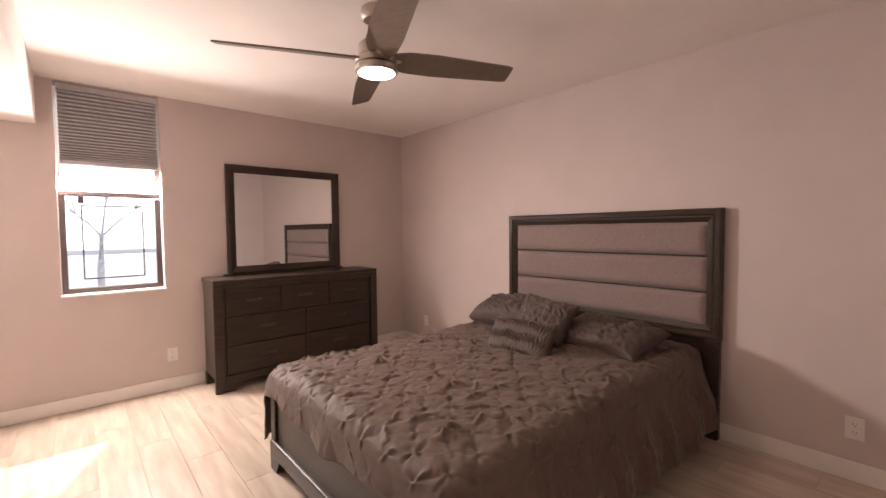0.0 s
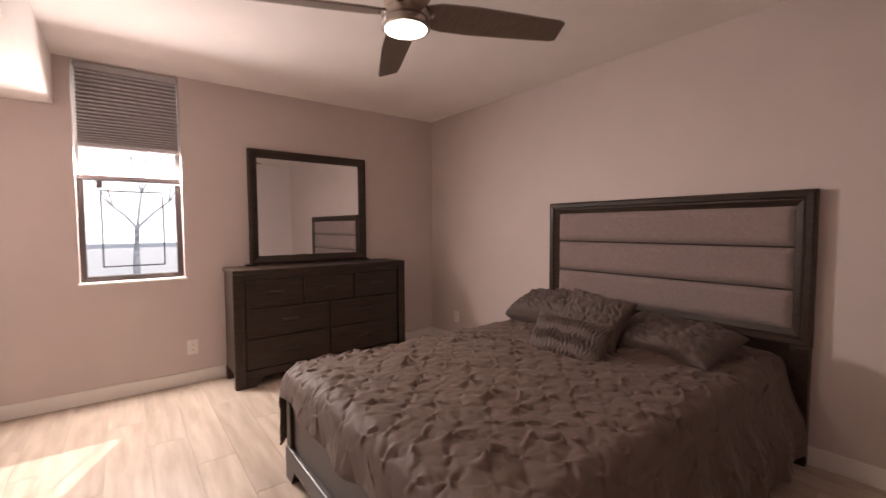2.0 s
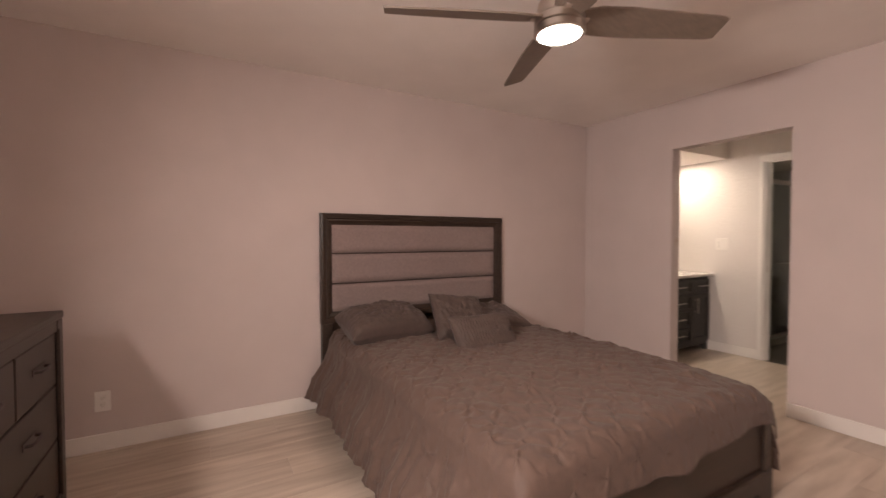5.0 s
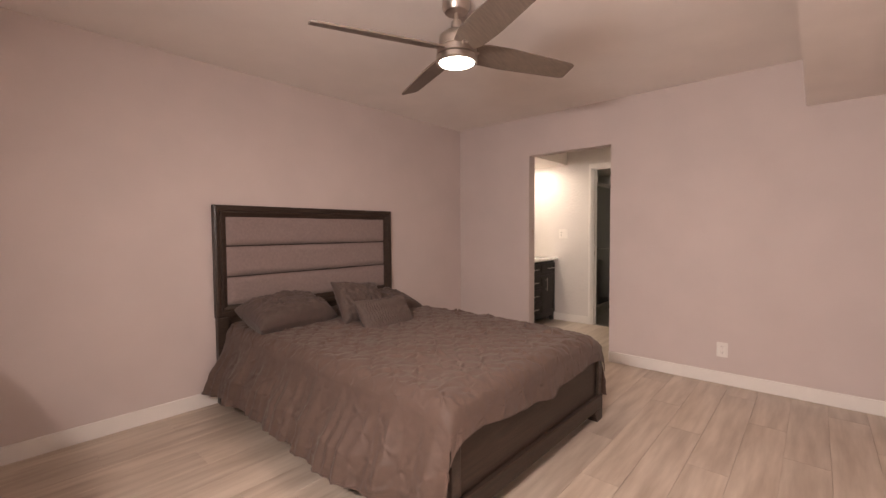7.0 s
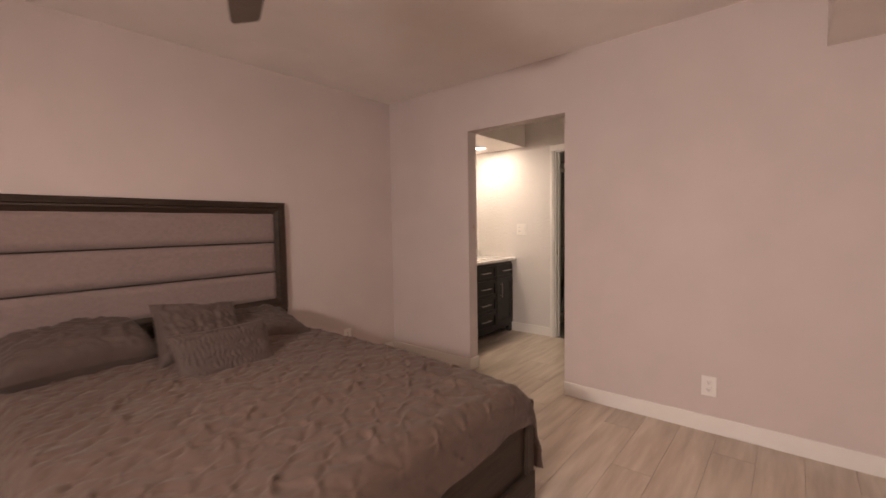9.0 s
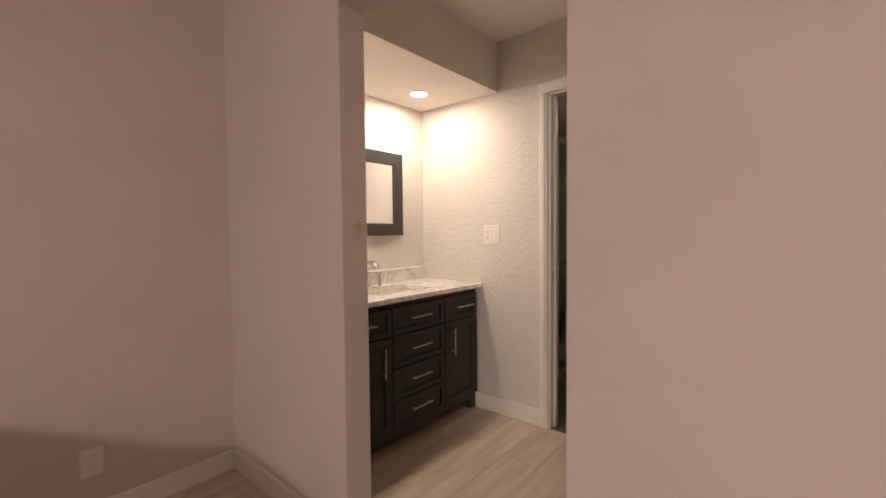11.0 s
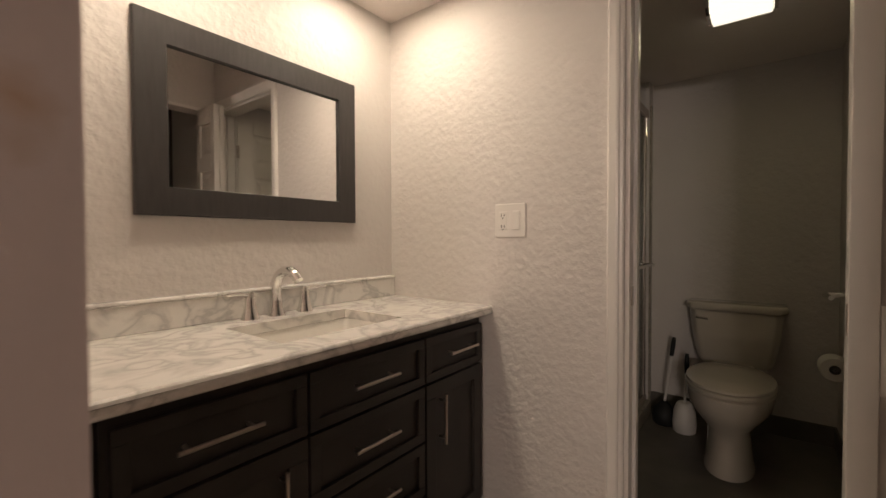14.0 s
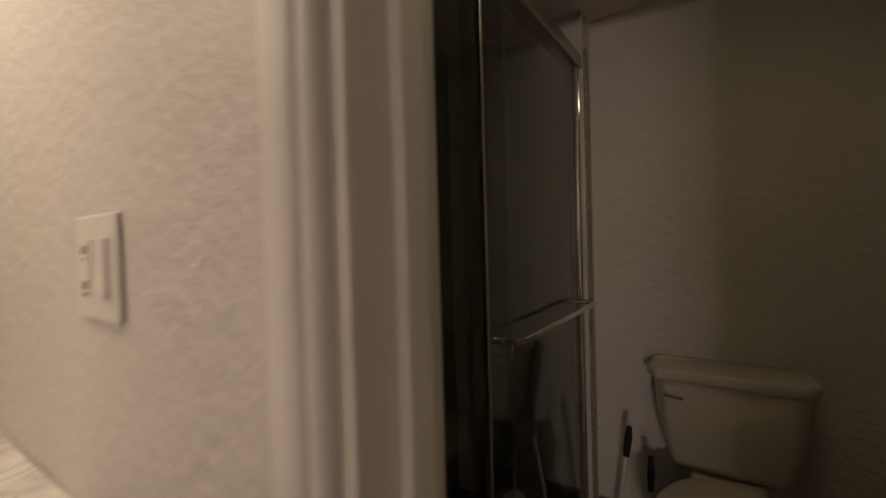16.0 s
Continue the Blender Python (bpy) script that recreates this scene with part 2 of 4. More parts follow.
def prism(pts, axis, a, b, bevel=0.0, bm=None):
    """A polygon in the plane across axis, pulled from a to b."""
    bm = bm or bmesh.new()
    def at(p, v):
        return {"x": (v, p[0], p[1]), "y": (p[0], v, p[1]), "z": (p[0], p[1], v)}[axis]
    lo = [bm.verts.new(at(p, a)) for p in pts]
    hi = [bm.verts.new(at(p, b)) for p in pts]
    k = len(pts)
    fs = [bm.faces.new(lo[::-1]), bm.faces.new(hi)]
    fs += [bm.faces.new((lo[i], lo[(i + 1) % k], hi[(i + 1) % k], hi[i])) for i in range(k)]
    if bevel:
        bmesh.ops.bevel(bm, geom=list({e for f in fs for e in f.edges}), offset=bevel, segments=2, affect="EDGES", profile=0.5)
    return bm


def turned(profile, cx, cy, n=40, bm=None):
    """Rings of (radius, z) about an upright axis."""
    bm = bm or bmesh.new()
    rings = []
    for r, z in profile:
        rings.append([bm.verts.new((cx + r * math.cos(2 * math.pi * k / n), cy + r * math.sin(2 * math.pi * k / n), z)) for k in range(n)])
    for a, b in zip(rings, rings[1:]):
        for k in range(n):
            bm.faces.new((a[k], a[(k + 1) % n], b[(k + 1) % n], b[k]))
    bm.faces.new(rings[0][::-1])
    bm.faces.new(rings[-1])
    return bm


def loft(rings, bm=None, cap=True):
    bm = bm or bmesh.new()
    rr = [[bm.verts.new(p) for p in r] for r in rings]
    n = len(rr[0])
    for a, b in zip(rr, rr[1:]):
        for k in range(n):
            bm.faces.new((a[k], a[(k + 1) % n], b[(k + 1) % n], b[k]))
    if cap:
        bm.faces.new(rr[0][::-1])
        bm.faces.new(rr[-1])
    return bm


def tube(pts, radii, n=14, bm=None):
    """A round bar along points."""
    pts = [Vector(p) for p in pts]
    if not isinstance(radii, (list, tuple)):
        radii = [radii] * len(pts)
    rings = []
    up = Vector((0, 0, 1))
    for i, p in enumerate(pts):
        d = (pts[min(i + 1, len(pts) - 1)] - pts[max(i - 1, 0)]).normalized()
        u = d.cross(up)
        if u.length < 0.05:
            u = d.cross(Vector((0, 1, 0)))
        u.normalize()
        v = u.cross(d).normalized()
        rings.append([p + radii[i] * (math.cos(2 * math.pi * k / n) * u + math.sin(2 * math.pi * k / n) * v) for k in range(n)])
    return loft(rings, bm)


def sheet(fn, nu, nv, bm=None, closed_u=False):
    """A grid of fn(u, v) for u, v in 0..1, as vertex and face lists."""
    pts = [fn(i / nu, j / nv) for j in range(nv + 1) for i in range(nu + 1)]
    faces = [(j * (nu + 1) + i, j * (nu + 1) + i + 1, (j + 1) * (nu + 1) + i + 1, (j + 1) * (nu + 1) + i) for j in range(nv) for i in range(nu)]
    return pts, faces


def mesh_part(name, pts, faces, material, parent, label=""):
    me = bpy.data.meshes.new(name)
    o = ORIGIN[parent.name] if parent else Vector((0, 0, 0))
    me.from_pydata([Vector(p) - o for p in pts], [], faces)
    me.materials.append(material)
    me.polygons.foreach_set("use_smooth", [True] * len(me.polygons))
    ob = new(name, me)
    if parent:
        ob.parent = parent
    ORIGIN[ob.name] = o
    if label:
        tagged(ob, label)
    return ob


def setting(name, bm, material, label, category):
    return tagged(part(name, bm, material), label, category, kind="structure")


def wall_with_hole(axis, a, b, u0, u1, z0, z1, hu0, hu1, hz0, hz1):
    """A wall across axis from a to b, with one opening."""
    bm = bmesh.new()
    def add(p0, p1, q0, q1):
        if p1 - p0 < 1e-4 or q1 - q0 < 1e-4:
            return
        if axis == "x":
            box(a, b, p0, p1, q0, q1, bm=bm)
        else:
            box(p0, p1, a, b, q0, q1, bm=bm)
    add(u0, hu0, z0, z1)
    add(hu1, u1, z0, z1)
    add(hu0, hu1, z0, hz0)
    add(hu0, hu1, hz1, z1)
    return bm


# ---- structure ----
T = 0.12
setting("wall_west", wall_with_hole("x", W - 0.16, W, S - T, N + T, 0, H, WY0, WY1, WZ0, H - 0.008), WALL, "mauve-grey painted bedroom wall with one tall window", "wall")
setting("wall_north", box(W, EX, N, N + T, 0, H), WALL, "mauve-grey painted wall behind the bed", "wall")
setting("wall_south", box(W, EX, S - T, S, 0, H), WALL, "mauve-grey painted wall below the ceiling drop", "wall")
setting("wall_east", wall_with_hole("x", E, EX, S, N, 0, H, OY0, OY1, 0, OZ), WALL, "mauve-grey painted wall with an uncased opening to the vanity", "wall")
setting("ceiling", box(W - 0.16, 2.2, S - T, N + T, H, H + 0.1), CEIL, "off-white painted ceiling", "ceiling")
setting("soffit", box(W, E, S, YS, HS, H - 0.002), CEIL, "dropped ceiling box painted off-white", "soffit")
setting("vanity_wall_north", box(EX, BE + 0.1, BN, N + T, 0, H), BWALL, "textured grey-beige wall behind the vanity", "wall")
setting("vanity_wall_east", wall_with_hole("x", BE, BE + 0.10, 0.9, BN, 0, H, DY0, DY1, 0, DZ), BWALL, "textured grey-beige wall with a doorway to the toilet", "wall")
setting("vanity_soffit", box(EX, BE, BY, BN, BH, H - 0.002), CEIL, "dropped ceiling over the vanity", "soffit")
setting("vanity_wall_south", wall_with_hole("y", 1.55, 1.67, EX, BE, 0, H, 1.12, 2.004, 0, 2.03), BWALL, "wall with a dark doorway", "wall")
setting("closet_wall", box(EX, 1.12, 1.67, 1.716, 0, H), BWALL, "plain wall block beside the opening", "wall")
setting("closet_head_trim", box(1.122, 2.002, 1.548, 1.682, 2.008, 2.029, 0.003), TRIM, "white painted head trim of the dark doorway", "trim")
# Unseen hall: its walls are coloured dark so the doorway reads as unlit.
setting("hall_wall", box(EX, BE + 0.1, -3.1, -3.0, 0, H), HALL_SHADE, "unseen wall beyond the dark doorway, its shade painted in", "wall")
setting("hall_wall_side", box(EX + 0.001, 1.0, -3.0, 1.55, 0, H), HALL_SHADE, "unseen side wall beyond the dark doorway, its shade painted in", "wall")
setting("hall_wall_end", box(BE, BE + 0.1, -3.0, 0.9, 0, H), HALL_SHADE, "unseen end wall beyond the dark doorway, its shade painted in", "wall")
setting("toilet_wall_east", box(TE, TE + T, 1.5, 3.5, 0, H), BWALL, "grey-beige wall behind the toilet", "wall")
setting("toilet_wall_south", box(BE + 0.1, TE, TS - T, TS, 0, H), BWALL, "grey-beige side wall of the toilet room", "wall")
setting("toilet_wall_stub", box(3.575, TE, TN, 3.42, 0, TH), BWALL, "short wall at the end of the shower", "wall")
setting("shower_wall", box(BE + 0.1, 3.575, 3.30, 3.42, 0, TH), SHOWER, "dark tiled back wall of the shower", "wall")
setting("toilet_ceiling", box(BE + 0.1, TE, TS, 3.42, TH, TH + 0.08), CEIL, "low painted ceiling of the toilet room", "ceiling")
setting("toilet_floor", box(BE + 0.004, TE, TS, 3.3, -0.1, 0.0), DTILE, "dark stone-look tiled floor", "floor")
setting("toilet_baseboard", box(TE - 0.012, TE, TS, TN, 0, 0.11, 0.003), DTILE, "dark tiled skirting behind the toilet", "baseboard")
setting("toilet_baseboard_south", box(2.95, TE - 0.013, TS, TS + 0.012, 0, 0.11, 0.003), DTILE, "dark tiled skirting of the toilet room", "baseboard")
setting("floor", box(W - 0.16, BE + 0.003, S - T, N + T, -0.12, -0.004), GROUT, "grout bed of the tiled floor", "floor")
setting("hall_ceiling", box(EX, BE + 0.1, -3.1, S - T, H, H + 0.1), HALL_SHADE, "unseen hall ceiling, its shade painted in", "ceiling")
setting("hall_floor", box(EX, BE + 0.1, -3.1, S - T, -0.12, 0.0), GROUT, "unlit hall floor", "floor")
# Added glowing sheet that whitens the view through the window.
setting("backdrop", box(-55.2, -55, -60, 60, -0.3, 15), BACK, "glowing sheet standing in for the overexposed distance outside the window", "backdrop")
setting("ground", box(-60, W - 0.17, -60, 60, -0.6, -0.3), GROUND, "pale dry yard outside the window", "ground")


def baseboard(name, x0, x1, y0, y1, label):
    setting(name, box(x0, x1, y0, y1, 0, 0.10, 0.004), TRIM, label, "baseboard")


B = 0.014
lab = "white painted baseboard along the wall"
baseboard("baseboard_west", W, W + B, S, N, lab)
baseboard("baseboard_north", W + B, E - B, N - B, N, lab)
baseboard("baseboard_east_a", E - B, E, S, OY0, lab)
baseboard("baseboard_east_b", E - B, E, OY1, N - 0.001, lab)
baseboard("baseboard_south", W + B, E - B, S, S + B, lab)
baseboard("baseboard_opening", E - B, EX, OY1 - B, OY1, "white painted baseboard returning into the opening")
baseboard("baseboard_vanity", BE - B, BE, 2.476, 2.96, lab)


def casing(name, x, y0, y1, z, w=0.052):
    ob = thing(name, (x, (y0 + y1) / 2, 0), "white painted moulded door casing", "door casing", kind="structure")
    for s, y in ((-1, y0), (1, y1)):
        bm = prism([(x - 0.009, y), (x - 0.013, y + s * 0.004), (x - 0.015, y + s * 0.012), (x - 0.019, y + s * 0.016), (x - 0.021, y + s * 0.024), (x - 0.021, y + s * 0.044), (x - 0.017, y + s * (w - 0.003)), (x - 0.008, y + s * w), (x, y + s * w), (x, y)], "z", 0, z)
        part("casing_side", bm, TRIM, ob)
        part("jamb", box(x + 0.001, x + 0.105, min(y, y - s * 0.014), max(y, y - s * 0.014), 0, z - 0.001, 0.002), TRIM, ob)
        part("door_stop", box(x + 0.045, x + 0.075, min(y - s * 0.014, y - s * 0.026), max(y - s * 0.014, y - s * 0.026), 0, z - 0.014, 0.002), TRIM, ob)
    part("casing_head", box(x - 0.020, x, y0 - w, y1 + w, z, z + 0.062, 0.005), TRIM, ob)
    part("head_jamb", box(x + 0.001, x + 0.105, y0, y1, z - 0.014, z, 0.002), TRIM, ob)
    part("strike_plate", box(x + 0.020, x + 0.042, y1 - 0.017, y1 - 0.0141, 0.90, 0.96, 0.001), NICKEL, ob, "metal strike plate")
    return ob


casing("door_casing", BE, DY0, DY1, DZ)


# ---- window ----
def window():
    ob = thing("window_1", (W - 0.08, 0.75, WZ0), "dark bronze sash window with a pale sill", "window", kind="structure")
    xa, xb = W - 0.13, W - 0.085
    part("window_sill", box(W - 0.16, W + 0.018, WY0 - 0.012, WY1 + 0.014, WZ0 - 0.014, WZ0 + 0.004, 0.004), TRIM, ob, "white painted sill")
    zr = 1.615
    part("side_frame", box(xa, xb, WY0, WY0 + 0.038, WZ0 + 0.005, zr + 0.01, 0.004), BRONZE, ob)
    part("side_frame", box(xa, xb, WY1 - 0.040, WY1, WZ0 + 0.005, zr - 0.03, 0.004), BRONZE, ob)
    part("bottom_rail", box(xa, xb + 0.004, WY0 + 0.038, WY1 - 0.04, WZ0 + 0.005, WZ0 + 0.042, 0.004), BRONZE, ob)
    part("meeting_rail", box(xa, xb + 0.012, WY0 + 0.004, WY1 - 0.004, zr - 0.018, zr + 0.018, 0.004), BRONZE, ob)
    part("upper_frame", box(xa - 0.02, xa + 0.01, WY1 - 0.03, WY1, zr + 0.02, 2.40, 0.003), TRIM, ob)
    part("upper_frame", box(xa - 0.02, xa + 0.01, WY0, WY0 + 0.02, zr + 0.02, 2.40, 0.003), TRIM, ob)
    part("sash_latch", box(xb + 0.012, xb + 0.03, WY0 + 0.11, WY0 + 0.145, zr - 0.075, zr - 0.02, 0.004), BRONZE, ob)
    part("latch_lever", tube([(xb + 0.02, WY0 + 0.02, zr + 0.012), (xb + 0.035, WY0 + 0.10, zr + 0.028), (xb + 0.03, WY0 + 0.2, zr + 0.012)], 0.006, 8), TRIM, ob)
    # thin dark line of the outer screen frame
    for nm, b in (("screen_edge", (WY0 + 0.125, WY0 + 0.135, 0.965, 1.53)), ("screen_edge", (WY1 - 0.125, WY1 - 0.115, 0.965, 1.50)),
                  ("screen_edge", (WY0 + 0.125, WY1 - 0.12, 0.956, 0.966)), ("screen_edge", (WY0 + 0.125, WY1 - 0.12, 1.52, 1.530))):
        part(nm, box(xa - 0.02, xa - 0.014, *b), BRONZE, ob)
    for z0, z1 in ((WZ0 + 0.042, zr - 0.018), (zr + 0.018, 2.40)):
        p = part("pane", box(xa + 0.016, xa + 0.020, WY0 + 0.02, WY1 - 0.02, z0, z1), PANE, ob, "clear glass pane")
        p.visible_shadow = False
    return ob


window()


def shade():
    ob = thing("cellular_shade", (W - 0.04, 0.75, 2.40), "grey pleated cellular shade half lowered over the window", "window shade")
    y0, y1 = WY0 + 0.022, WY1 - 0.016
    part("head_rail", box(W - 0.075, W - 0.012, y0 - 0.004, y1 + 0.004, 2.355, 2.402, 0.004), SHADE, ob)
    n, z1, z0 = 21, 2.355, 1.85
    steps = [1.0 - 0.55 * (k / n) ** 2 for k in range(n)]
    tot, z, prof = sum(steps), z1, []
    for s in steps:
        d = s / tot * (z1 - z0)
        prof += [(W - 0.042, z - d * 0.03), (W - 0.014, z - d * 0.24), (W - 0.010, z - d * 0.5), (W - 0.013, z - d * 0.76), (W - 0.042, z - d * 0.97)]
        z -= d
    back = [(W - 0.060, q[1]) for q in prof[::-1]]
    part("pleats", prism(prof + back, "y", y0, y1), SHADE, ob)
    part("bottom_rail", box(W - 0.068, W - 0.014, y0, y1, 1.822, 1.85, 0.005), SHADE, ob)
    return ob


shade()


def yard_tree(x, y):
    ob = thing("bare_tree", (x, y, -0.3), "bare pale tree in the yard outside the window", "tree")
    rng = random.Random(4)
    trunk = tube([(x, y, -0.3), (x + 0.05, y, 0.6), (x - 0.03, y + 0.04, 1.3)], [0.09, 0.065, 0.05], 10)
    part("trunk", trunk, BARK, ob)
    crown = bmesh.new()
    def limb(p, d, r, k):
        q = p + d * (0.5 + 0.4 * rng.random())
        tube([p, (p + q) / 2 + Vector((0, 0, 0.04)), q], [r, r * 0.8, r * 0.6], 6, crown)
        if k:
            for _ in range(3):
                limb(q, (d + Vector((rng.uniform(-.6, .6), rng.uniform(-.8, .8), rng.uniform(-.2, .7)))).normalized(), r * 0.6, k - 1)
    for s in (-0.7, 0.1, 0.8):
        limb(Vector((x - 0.03, y + 0.04, 1.25)), Vector((0.1, s, 0.8)).normalized(), 0.026, 2)
    part("crown", crown, BARK, ob)


yard_tree(-11.0, 0.9)


# ---- ceiling fan ----
def fan():
    cx, cy = FAN
    ob = thing("ceiling_fan", (cx, cy, H), "brushed nickel ceiling fan with four blades and a lit dome", "ceiling fan")
    part("canopy", turned([(0.02, H - 0.001), (0.072, H - 0.001), (0.074, H - 0.035), (0.060, H - 0.058), (0.02, H - 0.062)], cx, cy), NICKEL, ob, smooth=True)
    part("down_rod", turned([(0.012, H - 0.062), (0.012, 2.285)], cx, cy, 16), NICKEL, ob, smooth=True)
    part("coupling", turned([(0.018, 2.315), (0.026, 2.31), (0.028, 2.265), (0.018, 2.26)], cx, cy, 24), NICKEL, ob, smooth=True)
    part("motor_housing", turned([(0.028, 2.268), (0.052, 2.262), (0.070, 2.252), (0.088, 2.234), (0.092, 2.215), (0.092, 2.180), (0.088, 2.176), (0.088, 2.172), (0.104, 2.168), (0.105, 2.140), (0.100, 2.136), (0.06, 2.136)], cx, cy, 48), NICKEL, ob, smooth=True)
    part("light_ring", turned([(0.09, 2.134), (0.106, 2.130), (0.107, 2.105), (0.098, 2.098), (0.094, 2.099), (0.06, 2.12)], cx, cy, 48), NICKEL, ob, "warm nickel ring", smooth=True)
    part("light_dome", turned([(0.093, 2.108), (0.092, 2.100), (0.080, 2.095), (0.05, 2.092), (0.01, 2.0905)], cx, cy, 40), LAMPM, ob, "glowing frosted dome", smooth=True)
    for k in range(4):
        a = radians(66 + 90 * k)
        d, s = Vector((math.cos(a), math.sin(a), 0)), Vector((-math.sin(a), math.cos(a), 0))
        rings = []
        for f, w in ((0.08, 0.055), (0.16, 0.075), (0.30, 0.080), (0.50, 0.072), (0.71, 0.062), (0.735, 0.052)):
            c = Vector((cx, cy, 2.168)) + d * f
            tilt = Vector((0, 0, -0.32))
            across = (s + tilt).normalized()
            up = across.cross(d).normalized() * 0.004
            rings.append([c - across * w + up, c + across * w + up, c + across * w - up, c - across * w - up])
        bl = part("blade", loft(rings), BLADE, ob, "grey-brown blade")
        br = part("bracket", box(-0.02, 0.02, -0.02, 0.02, -0.006, 0.006, 0.003), NICKEL, None)
        br.matrix_world = Matrix.Translation((*(Vector((cx, cy, 0)) + d * 0.105).xy, 2.168)) @ pose(0, 0, 0, 0, 0, 66 + 90 * k)
        mw = br.matrix_world.copy()
        br.parent = ob
        br.matrix_basis = Matrix.Translation(-ORIGIN[ob.name]) @ mw


fan()


# ---- bed ----
def framed(name, parent, x0, x1, z0, z1, y, w, depth, material):
    """Four mitred moulding sides of an upright rectangle that faces -y."""
    prof = [(0.0, 0.0), (0.0, depth), (w * 0.15, depth + 0.006), (w * 0.42, depth + 0.004), (w * 0.5, depth - 0.006), (w * 0.62, depth - 0.004), (w * 0.8, depth - 0.012), (w, depth - 0.02), (w, 0.0)]
    cs = [((x0, z0), (1, 1)), ((x1, z0), (-1, 1)), ((x1, z1), (-1, -1)), ((x0, z1), (1, -1))]
    for i in range(4):
        rings = []
        for (px, pz), (sx, sz) in (cs[i], cs[(i + 1) % 4]):
            rings.append([(px + sx * u, y - d, pz + sz * u) for u, d in prof])
        part(name, loft(rings), material, parent, smooth=False)


def bed():
    hx0, hx1, hz = -2.137, -0.501, 1.427
    ob = thing("bed", (-1.319, 2.4, 0), "dark wood queen bed with a tufted upholstered headboard", "bed")
    yb = N - 0.008
    zi = 0.62
    part("headboard_back", box(hx0 + 0.02, hx1 - 0.02, yb - 0.02, yb, 0.40, hz - 0.02), WOODX, ob)
    framed("headboard_frame", ob, hx0, hx1, zi, hz, yb - 0.002, 0.085, 0.045, WOODX)
    rows = [(0.700, 0.905), (0.911, 1.128), (1.134, 1.348)]
    for z0, z1 in rows:
        def f(u, v, z0=z0, z1=z1):
            x = hx0 + 0.078 + u * (hx1 - hx0 - 0.156)
            z = z0 + v * (z1 - z0)
            e = min(1.0, min(v, 1 - v) / 0.22, min(u, 1 - u) / 0.03)
            return (x, yb - 0.022 - 0.026 * math.sin(e * math.pi / 2) ** 0.7 - 0.0025 * noise.noise((x * 6, z * 9, 2)), z)
        mesh_part("cushion_panel", *sheet(f, 60, 22), FABRIC, ob, "mauve-grey padded panel")
    # Thin dark tube added in each seam so that its line reads darker.
    for zz in (0.908, 1.131):
        part("seam_dark_tube", tube([(hx0 + 0.08, yb - 0.030, zz), (hx1 - 0.08, yb - 0.030, zz)], 0.0045, 8), WOOD, ob, "dark seam between the padded panels")
    for x0 in (hx0 + 0.005, hx1 - 0.085):
        part("headboard_leg", box(x0, x0 + 0.08, yb - 0.05, yb, 0, zi, 0.004), WOOD, ob)
    fx0, fx1, fy = -2.075, -0.565, 1.30
    part("footboard_panel", box(fx0 + 0.05, fx1 - 0.05, fy + 0.012, fy + 0.035, 0.11, 0.45), WOODX, ob)
    part("footboard_top", box(fx0, fx1, fy - 0.006, fy + 0.055, 0.435, 0.478, 0.008), WOODX, ob)
    part("footboard_bottom", box(fx0, fx1, fy - 0.012, fy + 0.05, 0.075, 0.165, 0.008), WOODX, ob)
    for x0, x1, s in ((fx0, fx0 + 0.062, 1), (fx1 - 0.062, fx1, -1)):
        part("footboard_post", box(x0, x1, fy - 0.004, fy + 0.058, 0.16, 0.44, 0.006), WOOD, ob)
        o = x0 if s > 0 else x1
        bm = prism([(o, 0.0), (o + s * 0.085, 0.0), (o + s * 0.095, 0.03), (o + s * 0.13, 0.076), (o, 0.076)], "y", fy - 0.010, fy + 0.055, 0.003)
        part("bracket_foot", bm, WOOD, ob)
    for x in (fx0 + 0.02, fx1 - 0.05):
        part("side_rail", box(x, x + 0.03, fy + 0.05, yb - 0.05, 0.12, 0.34, 0.004), WOOD, ob)
    part("slat_deck", box(fx0 + 0.05, fx1 - 0.05, fy + 0.06, yb - 0.06, 0.28, 0.31), WOOD, ob)
    m = thing("mattress", (-1.319, 2.4, 0.31), "mattress hidden under the comforter", "mattress")
    part("mattress_core", box(-2.03, -0.65, fy + 0.07, yb - 0.09, 0.31, 0.535, 0.05), PAPER, m)


bed()


